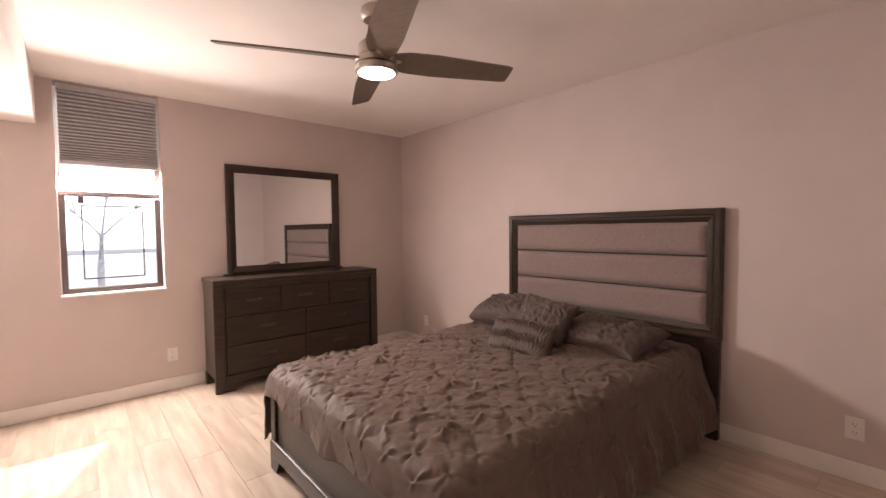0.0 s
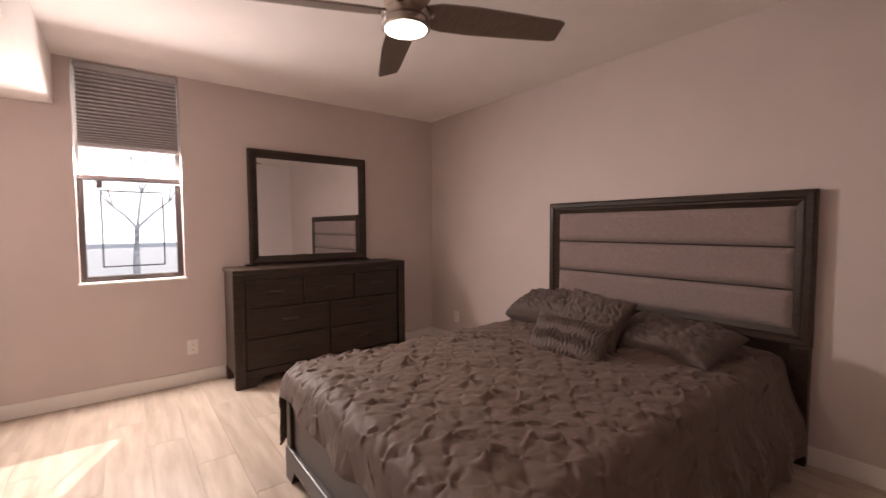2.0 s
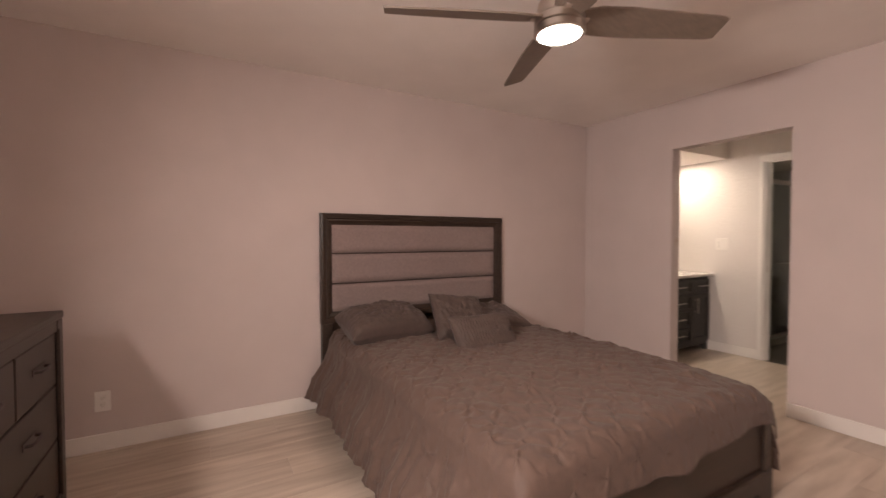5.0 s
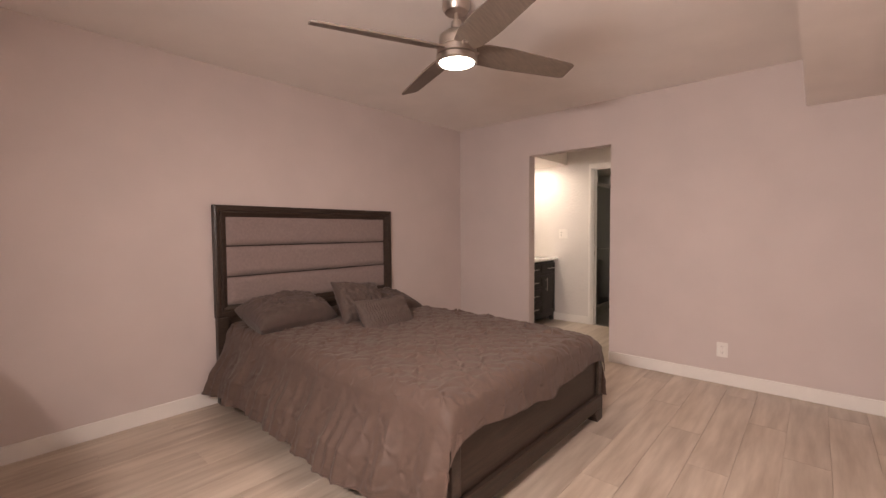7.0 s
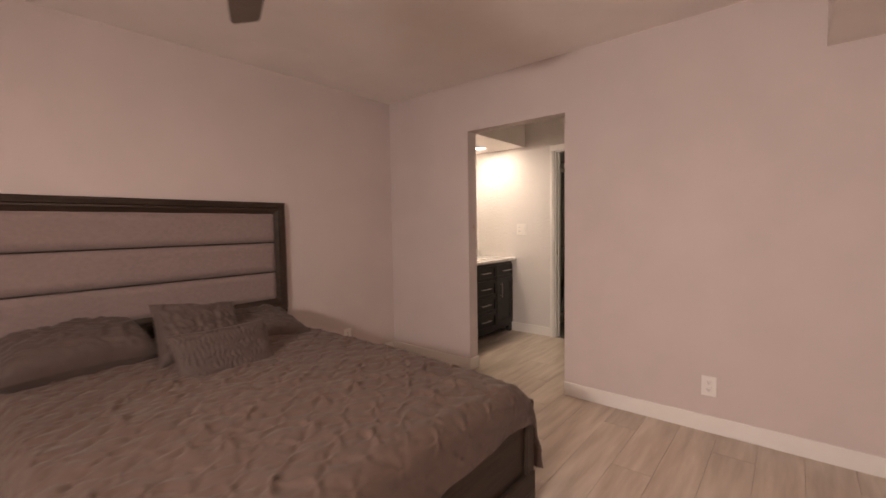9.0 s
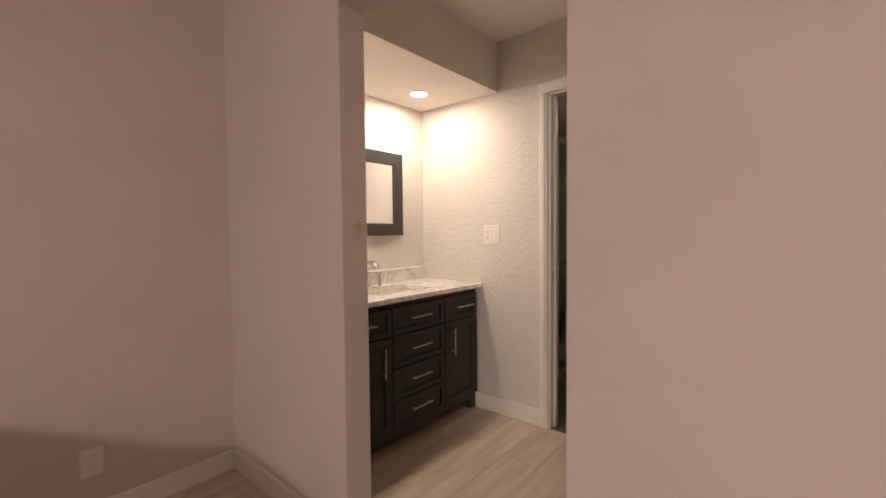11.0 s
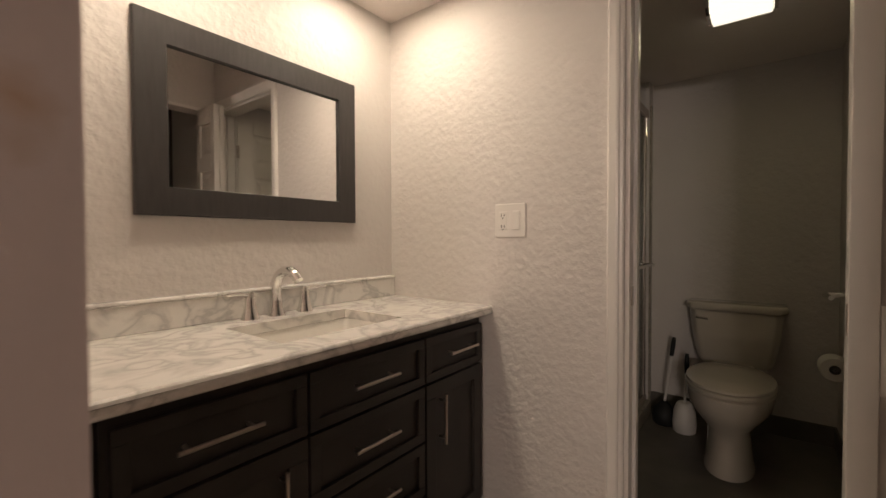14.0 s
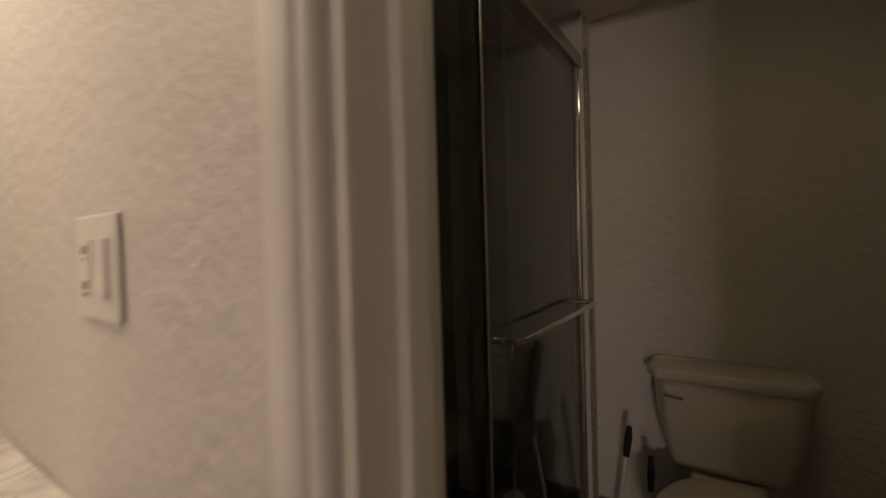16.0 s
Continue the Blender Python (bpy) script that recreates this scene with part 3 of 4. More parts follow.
def pinch(x, y):
    """Height of pinch-pleated cloth at a place on it: puffed diamonds between gathered knots."""
    a = 0.108
    wx = x + 0.022 * noise.noise((x * 7, y * 7, 1.5)) + 0.010 * noise.noise((x * 19, y * 19, 4.5))
    wy = y + 0.022 * noise.noise((x * 7, y * 7, 9.5)) + 0.010 * noise.noise((x * 19, y * 19, 6.5))
    p, q = (wx + wy) / (a * 1.414), (wx - wy) / (a * 1.414)
    sp, sq = abs(math.sin(math.pi * p)), abs(math.sin(math.pi * q))
    h = 0.0075 * (sp * sq) ** 0.5 + 0.006 * abs(noise.noise((x * 21, y * 21, 0.7)))
    i, j = round(p), round(q)
    dp, dq = p - i, q - j
    r = math.hypot(dp, dq) * a
    th = math.atan2(dq, dp)
    hs, ht = noise.cell((i * 1.7 + 0.5, j * 2.3 + 0.5, 3.3)), noise.cell((i * 2.9 + 0.5, j * 1.3 + 0.5, 8.1))
    fall = math.exp(-(r / 0.044) ** 2) * min(1.0, r / 0.008)
    h += 0.019 * fall * (0.3 + 1.2 * ht) * abs(math.cos(th + 0.78 + 0.9 * (hs - 0.5))) ** 16
    h += 0.016 * fall * (0.2 + 1.2 * hs) * abs(math.cos(th - 0.55 + 1.4 * (ht - 0.5))) ** 20
    h += 0.013 * fall * (0.3 + ht) * abs(math.cos(th * 1.0 + 2.4 + 2.0 * hs)) ** 22
    h += 0.009 * math.exp(-(r / 0.010) ** 2)
    return h - 0.006


def comforter():
    ob = thing("comforter", (-1.319, 2.4, 0.58), "taupe pinch-pleated comforter hanging over the bed sides", "comforter")
    xl, xr, y0, y1, zt = -2.10, -0.580, 1.275, 3.37, 0.578
    drop, foot = 0.39, 0.17
    nu, nv = 400, 380
    wide, rc = xr - xl, 0.09
    total = wide + 2 * drop
    def bend(s, edge_drop):
        """Distance past the edge (s > 0) to how far out and how far down."""
        if s <= -rc:
            return s, 0.0
        k = s + rc
        if k < rc * math.pi / 2:
            a = k / rc
            return -rc + rc * math.sin(a), rc * (1 - math.cos(a))
        return 0.0, rc + (k - rc * math.pi / 2)
    def foot_edge(uu, sx):
        return 0.105 + 0.06 * math.exp(-((uu - 0.5) / 0.26) ** 2) + 0.014 * math.sin(sx * 5.0 + 1.0) + 0.012 * noise.noise((sx * 7, 3.0, 1.0))
    pts = []
    for j in range(nv + 1):
        for i in range(nu + 1):
            sx = -drop + total * i / nu
            uu = min(1.0, max(0.0, sx / wide))
            fl = foot_edge(uu, sx)
            sy = -fl + (y1 - y0 + fl) * j / nv
            h = pinch(sx + 0.03, sy) + 0.010 * noise.noise((sx * 3, sy * 3, 7)) + 0.005 * noise.noise((sx * 9, sy * 9, 1))
            if sx < wide / 2:
                ox, dz = bend(-sx, drop)
                x, side = xl - ox, -1
            else:
                ox, dz = bend(sx - wide, drop)
                x, side = xr + ox, 1
            oy, dzf = bend(-sy, foot)
            y = y0 - oy if sy < rc else y0 + sy
            dz_all = dz + dzf
            hang = min(1.0, max(0.0, (dz - rc) / 0.2))
            hangf = min(1.0, max(0.0, (dzf - rc) / 0.12))
            fold = 0.018 * math.sin(sy * 23 + 2.2 * noise.noise((sy * 2.3, side, 0))) + 0.045 * noise.noise((sy * 8, side * 3, 2 + dz * 1.5)) + 0.018 * noise.noise((sy * 21, side * 5, dz))
            flare = 0.025 + 0.09 * min(1.0, max(0.0, sy / 0.5)) if side < 0 else 0.06
            x += side * hang * (flare * (dz / 0.4) + max(fold, -0.025) * (1.0 if side < 0 else 0.45) + 0.03 + 0.6 * h)
            foldf = 0.012 * math.sin(sx * 19 + 3 * noise.noise((sx * 2.1, 5, 0)))
            y -= hangf * (0.018 + foldf + 0.5 * h)
            z = zt - dz - dzf + h * (1 - max(hang, hangf))
            # crown of the bed, a dip towards the edges
            z += 0.010 * (1 - (2 * min(1, max(0, sx / wide)) - 1) ** 2) * (1 - hang)
            z -= 0.018 * hang * math.sin(sy * 4 + side) 
            # the foot end sags towards the far corner
            z -= 0.035 * min(1.0, max(0.0, 1 - sy / 0.75)) ** 2 * min(1.0, max(0.0, (uu - 0.55) / 0.45)) ** 2 * (1 - 0.6 * max(hang, hangf))
            if hangf > 0:
                z += hangf * 0.02 * math.sin(sx * 5.3 + 1.0)
            # the corner folds out into a soft cone
            if dz > rc and dzf > rc:
                x += side * (0.05 if side < 0 else 0.015)
                y -= 0.02
                z = max(z, 0.20 + 0.02 * math.sin(9 * sx + 7 * sy))
            if side < 0 and z < 0.15:
                z = 0.15
            pts.append((x, y, max(z, 0.13)))
    faces = [(j * (nu + 1) + i, j * (nu + 1) + i + 1, (j + 1) * (nu + 1) + i + 1, (j + 1) * (nu + 1) + i) for j in range(nv) for i in range(nu)]
    def outside(f):
        i, j = f[0] % (nu + 1), f[0] // (nu + 1)
        sx = -drop + total * i / nu
        uu = min(1.0, max(0.0, sx / wide))
        fl = foot_edge(uu, sx)
        sy = -fl + (y1 - y0 + fl) * j / nv
        return (sy < -0.03 and sx < -0.05) or (sy < 0.01 and sx > wide + 0.05)
    faces = [f for f in faces if not outside(f)]
    c = mesh_part("cover", pts, faces, QUILT, ob)
    s = c.modifiers.new("thickness", "SOLIDIFY")
    s.thickness, s.offset = 0.006, -1


comforter()


def pillow(name, c, size, turn, label, wrinkle, material, seed, rows=False):
    """A stuffed cushion: c centre, size (length, height, thickness), lying in its own x-z plane."""
    L, Hh, D = size
    m = Matrix.Translation(c) @ pose(0, 0, 0, *turn)
    pts, faces = [], []
    nu, nv = 84, 56
    for side in (1, -1):
        base = len(pts)
        for j in range(nv + 1):
            for i in range(nu + 1):
                u, v = 2 * i / nu - 1, 2 * j / nv - 1
                # corners pull out, sides draw in
                px = u * L / 2 * (1 - 0.07 * (1 - abs(v) ** 2) * abs(u) ** 3)
                pz = v * Hh / 2 * (1 - 0.09 * (1 - abs(u) ** 2) * abs(v) ** 3)
                t = max(0.0, (1 - abs(u) ** 3.2) * (1 - abs(v) ** 3.2)) ** 0.46
                d = D / 2 * t
                if rows:
                    w = 0.010 * math.sin(u * 70 + 6 * noise.noise((u * 3, v * 5, seed))) * (0.6 + 0.4 * math.cos(v * 9 + 2 * noise.noise((u * 2, 0, seed))))
                else:
                    w = wrinkle * (abs(noise.noise((u * 3 + seed, v * 2.2, seed))) * 1.6 - 0.4 + 0.7 * noise.noise((u * 9 + v * 4, v * 7, seed)))
                    w += 0.4 * pinch(px + seed * 0.31, pz)
                d += w * t
                q = m @ Vector((px, -side * d, pz + 0.01 * noise.noise((u * 2, v * 2, seed + 5))))
                pts.append(q)
        for j in range(nv):
            for i in range(nu):
                k = base + j * (nu + 1) + i
                f = (k, k + 1, k + nu + 2, k + nu + 1)
                faces.append(f if side > 0 else f[::-1])
    ob = mesh_part(name, pts, faces, material, None)
    return tagged(ob, label, "pillow", group="pillows on the bed")


pillow("pillow", (-1.80, 3.05, 0.660), (0.59, 0.37, 0.25), (-76, 0, 3), "taupe pinch-pleated pillow sham against the headboard", 0.020, SHAM, 1)
pillow("pillow", (-1.01, 3.00, 0.637), (0.60, 0.44, 0.17), (-80, 2, -4), "taupe pinch-pleated pillow sham lying flat by the headboard", 0.020, SHAM, 2)
pillow("pillow", (-1.35, 2.805, 0.700), (0.41, 0.36, 0.13), (-37, 6, -1), "square taupe throw pillow propped on the shams", 0.017, SHAM, 3)
pillow("pillow", (-1.325, 2.545, 0.632), (0.47, 0.285, 0.12), (-32, 0, 2), "small ruched taupe bolster pillow in front", 0.008, SHAM, 4, rows=True)


# ---- dresser and its mirror ----
def dresser():
    x0, x1, y0, y1, h = W + 0.018, -3.42, 1.325, 2.85, 0.922
    ob = thing("dresser", ((x0 + x1) / 2, (y0 + y1) / 2, 0), "dark wood dresser with seven drawers", "dresser")
    part("carcass", box(x0, x1 - 0.02, y0 + 0.012, y1 - 0.012, 0.10, h - 0.03), WOOD, ob)
    part("top", box(x0, x1 + 0.004, y0, y1, h - 0.032, h, 0.006), WOOD, ob)
    for ya, yb in ((y0, y0 + 0.078), (y1 - 0.078, y1)):
        part("stile", box(x1 - 0.05, x1, ya, yb, 0.0, h - 0.033, 0.006), WOOD, ob)
        part("stile_bead", box(x1 - 0.03, x1 + 0.006, *((yb - 0.016, yb) if ya == y0 else (ya, ya + 0.016)), 0.12, h - 0.07, 0.005), WOOD, ob)
    part("top_rail", box(x1 - 0.05, x1 - 0.002, y0 + 0.078, y1 - 0.078, h - 0.082, h - 0.033, 0.004), WOOD, ob)
    part("base_rail", box(x1 - 0.05, x1, y0 + 0.078, y1 - 0.078, 0.075, 0.135, 0.004), WOOD, ob)
    for s, y in ((1, y0 + 0.078), (-1, y1 - 0.078)):
        part("bracket_foot", prism([(y, 0.0), (y + s * 0.07, 0.0), (y + s * 0.09, 0.03), (y + s * 0.14, 0.076), (y, 0.076)], "x", x1 - 0.045, x1 - 0.001, 0.003), WOOD, ob)
    for y in (y0 + 0.002, y1 - 0.062):
        part("back_foot", box(x0, x0 + 0.07, y, y + 0.06, 0.0, 0.101, 0.004), WOOD, ob)
    ya, yb = y0 + 0.082, y1 - 0.082
    # Black sheet behind the drawers paints the shade of the gaps between them.
    part("gap_shade_sheet", box(x1 - 0.045, x1 - 0.030, ya - 0.004, yb + 0.004, 0.135, h - 0.083), DARK, ob)
    third, half, g = (yb - ya) / 3, (yb - ya) / 2, 0.006
    rows = [(0.619, 0.836, [(ya + k * third, ya + (k + 1) * third) for k in range(3)]),
            (0.382, 0.611, [(ya + k * half, ya + (k + 1) * half) for k in range(2)]),
            (0.140, 0.374, [(ya + k * half, ya + (k + 1) * half) for k in range(2)])]
    for z0, z1, cols in rows:
        for a, b in cols:
            d = part("drawer", box(x1 - 0.03, x1 - 0.006, a + g, b - g, z0, z1, 0.005), WOOD, ob)
            c, zc = (a + b) / 2, (z0 + z1) / 2 + 0.012
            hnd = tube([(x1 - 0.006, c - 0.055, zc), (x1 + 0.016, c - 0.05, zc), (x1 + 0.020, c - 0.03, zc), (x1 + 0.020, c + 0.03, zc), (x1 + 0.016, c + 0.05, zc), (x1 - 0.006, c + 0.055, zc)], 0.006, 8)
            part("handle", hnd, BRONZE, d, "dark metal bar handle", smooth=True)
            part("handle_plate", box(x1 - 0.006, x1 - 0.002, c - 0.07, c + 0.07, zc - 0.014, zc + 0.014, 0.002), BRONZE, d)


dresser()


def dresser_mirror():
    y0, y1, z0, z1 = 1.535, 2.632, 0.930, 1.916
    xb = W + 0.014
    ob = thing("dresser_mirror", (xb, (y0 + y1) / 2, 0.922), "dark wood framed mirror standing on the dresser", "mirror")
    w, d = 0.072, 0.03
    prof = [(0, 0), (0, d), (w * 0.3, d + 0.006), (w * 0.7, d - 0.002), (w, d - 0.012), (w, 0)]
    cs = [((y0, z0), (1, 1)), ((y1, z0), (-1, 1)), ((y1, z1), (-1, -1)), ((y0, z1), (1, -1))]
    for i in range(4):
        rings = [[(xb + dd, py + sy * u, pz + sz * u) for u, dd in prof] for (py, pz), (sy, sz) in (cs[i], cs[(i + 1) % 4])]
        part("frame_side", loft(rings), WOOD, ob)
    part("glass", box(xb + 0.004, xb + 0.010, y0 + w * 0.8, y1 - w * 0.8, z0 + w * 0.8, z1 - w * 0.8), MIRROR, ob, "silvered mirror glass")
    part("support", box(xb + 0.002, xb + 0.05, y0 - 0.04, y0 + 0.05, 0.922, 0.938, 0.003), WOOD, ob)
    ob.rotation_euler.z = radians(1.0)
    part("support", box(xb + 0.002, xb + 0.05, y1 - 0.05, y1 + 0.02, 0.922, 0.938, 0.003), WOOD, ob)


dresser_mirror()


# ---- outlets and switches ----
def outlet(c, normal):
    """A duplex outlet: a plate on a wall. normal: 'x', '-x' or '-y'."""
    ob = thing("wall_outlet", c, "white duplex electrical outlet plate on the wall", "outlet", group="wall outlets")
    m = {"x": pose(0, 0, 0, 0, 0, 90), "-x": pose(0, 0, 0, 0, 0, -90), "-y": pose(0, 0, 0)}[normal]
    m = Matrix.Translation(c) @ m
    def add(name, bm, material, parent):
        bmesh.ops.transform(bm, matrix=m, verts=bm.verts)
        return part(name, bm, material, parent)
    add("cover_plate", box(-0.038, 0.038, -0.006, 0.0, -0.059, 0.059, 0.003), PLASTIC, ob)
    for s in (-1, 1):
        r = add("receptacle", box(-0.017, 0.017, -0.009, -0.005, s * 0.021 - 0.014, s * 0.021 + 0.014, 0.004), PLASTIC, ob)
        for x, hh in ((-0.007, 0.005), (0.007, 0.004)):
            add("slot", box(x - 0.0012, x + 0.0012, -0.0096, -0.0088, s * 0.021 - hh + 0.003, s * 0.021 + hh + 0.003), SLOT, r)
        add("ground_hole", box(-0.002, 0.002, -0.0096, -0.0088, s * 0.021 - 0.010, s * 0.021 - 0.006), SLOT, r)
    return ob


outlet((W, 1.097, 0.293), "x")
outlet((-3.392, N, 0.290), "-y")
outlet((0.085, N, 0.274), "-y")
outlet((E, 0.808, 0.275), "-x")


def switch_plate():
    x, y, z = BE, 2.826, 1.181
    ob = thing("switch_plate", (x, y, z), "white two-gang plate with an outlet and a rocker switch", "light switch")
    part("cover_plate", box(x - 0.007, x, y - 0.064, y + 0.064, z - 0.063, z + 0.063, 0.004), PLASTIC, ob)
    part("rocker", box(x - 0.012, x - 0.006, y - 0.042, y - 0.012, z - 0.035, z + 0.035, 0.003), PLASTIC, ob)
    r = part("receptacle", box(x - 0.009, x - 0.006, y + 0.010, y + 0.044, z - 0.034, z + 0.034, 0.002), PLASTIC, ob)
    for s in (-1, 1):
        for dy in (-0.006, 0.006):
            part("slot", box(x - 0.0098, x - 0.0088, y + 0.027 + dy - 0.0015, y + 0.027 + dy + 0.0015, z + s * 0.021 - 0.005, z + s * 0.021 + 0.005), SLOT, r)
        part("ground_hole", box(x - 0.0098, x - 0.0088, y + 0.025, y + 0.029, z + s * 0.021 - 0.013, z + s * 0.021 - 0.009), SLOT, r)


switch_plate()


# ---- vanity ----
CT = 0.858


def handle_bar(parent, x, z, y, length, upright=False):
    h = length / 2
    if upright:
        bm = tube([(x, y - 0.028, z - h), (x, y - 0.028, z + h)], 0.005, 10)
        for s in (-1, 1):
            tube([(x, y, z + s * h * 0.75), (x, y - 0.028, z + s * h * 0.75)], 0.004, 8, bm)
    else:
        bm = tube([(x - h, y - 0.028, z), (x + h, y - 0.028, z)], 0.005, 10)
        for s in (-1, 1):
            tube([(x + s * h * 0.75, y, z), (x + s * h * 0.75, y - 0.028, z)], 0.004, 8, bm)
    return part("handle", bm, NICKEL, parent, "brushed nickel bar handle", smooth=True)


def shaker(name, parent, x0, x1, z0, z1, y, border=0.05):
    d = part(name, box(x0, x1, y - 0.004, y + 0.012, z0, z1, 0.002), ESPRESSO, parent)
    b = border
    for a in ((x0, x1, z1 - b, z1), (x0, x1, z0, z0 + b), (x0, x0 + b, z0 + b, z1 - b), (x1 - b, x1, z0 + b, z1 - b)):
        part("frame_rail", box(a[0], a[1], y - 0.016, y - 0.0035, a[2], a[3], 0.002), ESPRESSO, d)
    return d


def vanity():
    x0, x1, yf, yb = 0.865, 2.040, 2.945, BN - 0.01
    ob = thing("vanity_cabinet", ((x0 + x1) / 2, 3.2, 0), "espresso wood vanity cabinet on short legs", "vanity cabinet")
    part("body", box(x0, x1, yf + 0.012, yb, 0.10, CT - 0.21), ESPRESSO, ob)
    part("face_frame", box(x0, x1, yf + 0.012, yf + 0.05, CT - 0.215, CT - 0.034), ESPRESSO, ob)
    for xs in (x0, x1 - 0.03):
        part("side_panel", box(xs, xs + 0.03, yf + 0.05, yb, CT - 0.21, CT - 0.034), ESPRESSO, ob)
    for x in (x0, x1 - 0.05):
        for y in (yf + 0.012, yb - 0.06):
            part("leg", prism([(x, 0.0), (x + 0.05, 0.0), (x + 0.05, 0.101), (x, 0.101)], "y", y, y + 0.05, 0.004), ESPRESSO, ob)
    part("bottom_rail", box(x0 + 0.05, x1 - 0.05, yf + 0.014, yf + 0.04, 0.065, 0.10, 0.003), ESPRESSO, ob)
    y = yf + 0.008
    cols = [(x0 + 0.012, 1.255), (1.263, 1.690), (1.698, x1 - 0.012)]
    for (a, b), cx in zip(cols, (1.050, 1.466, 1.883)):
        d = shaker("drawer", ob, a, b, 0.645, 0.792, y, 0.028)
        handle_bar(d, cx, 0.724, y - 0.014, 0.165)
    for (a, b), hx in ((cols[0], 1.184), (cols[2], 1.768)):
        d = shaker("door", ob, a, b, 0.112, 0.637, y)
        handle_bar(d, hx, 0.512, y - 0.014, 0.165, True)
    for z0, z1, hz in ((0.462, 0.637, 0.554), (0.287, 0.454, 0.382), (0.112, 0.279, 0.208)):
        d = shaker("drawer", ob, *cols[1], z0, z1, y, 0.03)
        handle_bar(d, 1.466, hz, y - 0.014, 0.165)
    # worktop with a basin cut-out
    top = thing("countertop", ((x0 + x1) / 2, 3.2, CT), "white marble vanity top with grey veins and a backsplash", "countertop")
    sx0, sx1, sy0, sy1 = 1.235, 1.665, 3.012, 3.300
    tx0, tx1, ty = EX + 0.004, BE - 0.003, 2.900
    bm = bmesh.new()
    for b in ((tx0, tx1, ty + 0.02, sy0), (tx0, tx1, sy1, BN - 0.003), (tx0, sx0, sy0, sy1), (sx1, tx1, sy0, sy1)):
        box(b[0], b[1], b[2], b[3], CT - 0.032, CT, bm=bm)
    part("slab", bm, MARBLE, top)
    prof = [(ty + 0.021, CT), (ty + 0.010, CT), (ty + 0.004, CT - 0.004), (ty + 0.001, CT - 0.010), (ty + 0.006, CT - 0.013), (ty + 0.003, CT - 0.016), (ty, CT - 0.022), (ty + 0.002, CT - 0.029), (ty + 0.008, CT - 0.033), (ty + 0.021, CT - 0.033)]
    part("edge_moulding", prism(prof, "x", tx0, tx1), MARBLE, top)
    part("backsplash", box(tx0, tx1, BN - 0.022, BN - 0.001, CT + 0.0005, CT + 0.080, 0.003), MARBLE, top)
    part("backsplash_cap", box(tx0, tx1, BN - 0.027, BN - 0.001, CT + 0.0805, CT + 0.093, 0.005), MARBLE, top)
    sink = thing("sink", ((sx0 + sx1) / 2, (sy0 + sy1) / 2, CT - 0.03), "white rectangular undermount sink", "sink")
    def ring(e, z, r):
        pts = []
        cx, cy, hx, hy = (sx0 + sx1) / 2, (sy0 + sy1) / 2, (sx1 - sx0) / 2 + e, (sy1 - sy0) / 2 + e
        for k in range(48):
            a = 2 * math.pi * k / 48
            c, s = math.cos(a), math.sin(a)
            p = 2 / r
            pts.append((cx + hx * math.copysign(abs(c) ** p, c), cy + hy * math.copysign(abs(s) ** p, s), z))
        return pts
    part("basin", loft([ring(0.03, CT - 0.036, 12), ring(0.006, CT - 0.034, 12), ring(0.0, CT - 0.05, 12), ring(-0.012, CT - 0.13, 9), ring(-0.05, CT - 0.155, 6), ring(-0.12, CT - 0.16, 3)], cap=False), SINKM, sink, smooth=True)
    part("basin_floor", turned([(0.10, CT - 0.163), (0.10, CT - 0.1605)], (sx0 + sx1) / 2, (sy0 + sy1) / 2), SINKM, sink)
    part("drain", turned([(0.022, CT - 0.162), (0.022, CT - 0.157), (0.012, CT - 0.156)], (sx0 + sx1) / 2, (sy0 + sy1) / 2, 20), CHROME, sink, "chrome drain")


vanity()


def faucet():
    y = 3.385
    ob = thing("faucet", (1.42, y, CT), "chrome widespread faucet with a high arched spout", "faucet")
    cx = 1.442
    part("spout_base", turned([(0.030, CT), (0.029, CT + 0.006), (0.022, CT + 0.022), (0.019, CT + 0.05)], cx, y, 24), CHROME, ob, smooth=True)
    path = [(cx, y, CT + 0.04), (cx, y + 0.002, CT + 0.09)]
    path += [(cx + 0.01 * (1 - math.cos(a)), y - 0.055 * (1 - math.cos(a)), CT + 0.09 + 0.062 * math.sin(a)) for a in [k * math.pi / 12 for k in range(1, 11)]]
    part("spout", tube(path, [0.019, 0.0185] + [0.018 - 0.0003 * k for k in range(10)], 16), CHROME, ob, smooth=True)
    for hx, d in ((1.352, -1), (1.553, 1)):
        h = part("handle_body", turned([(0.029, CT), (0.028, CT + 0.006), (0.021, CT + 0.026), (0.016, CT + 0.05), (0.0145, CT + 0.08), (0.009, CT + 0.088)], hx, y, 24), CHROME, ob, smooth=True)
        part("lever", tube([(hx - d * 0.008, y, CT + 0.076), (hx + d * 0.03, y - 0.004, CT + 0.083), (hx + d * 0.080, y - 0.010, CT + 0.085)], [0.010, 0.0075, 0.0055], 12), CHROME, h, smooth=True)


faucet()


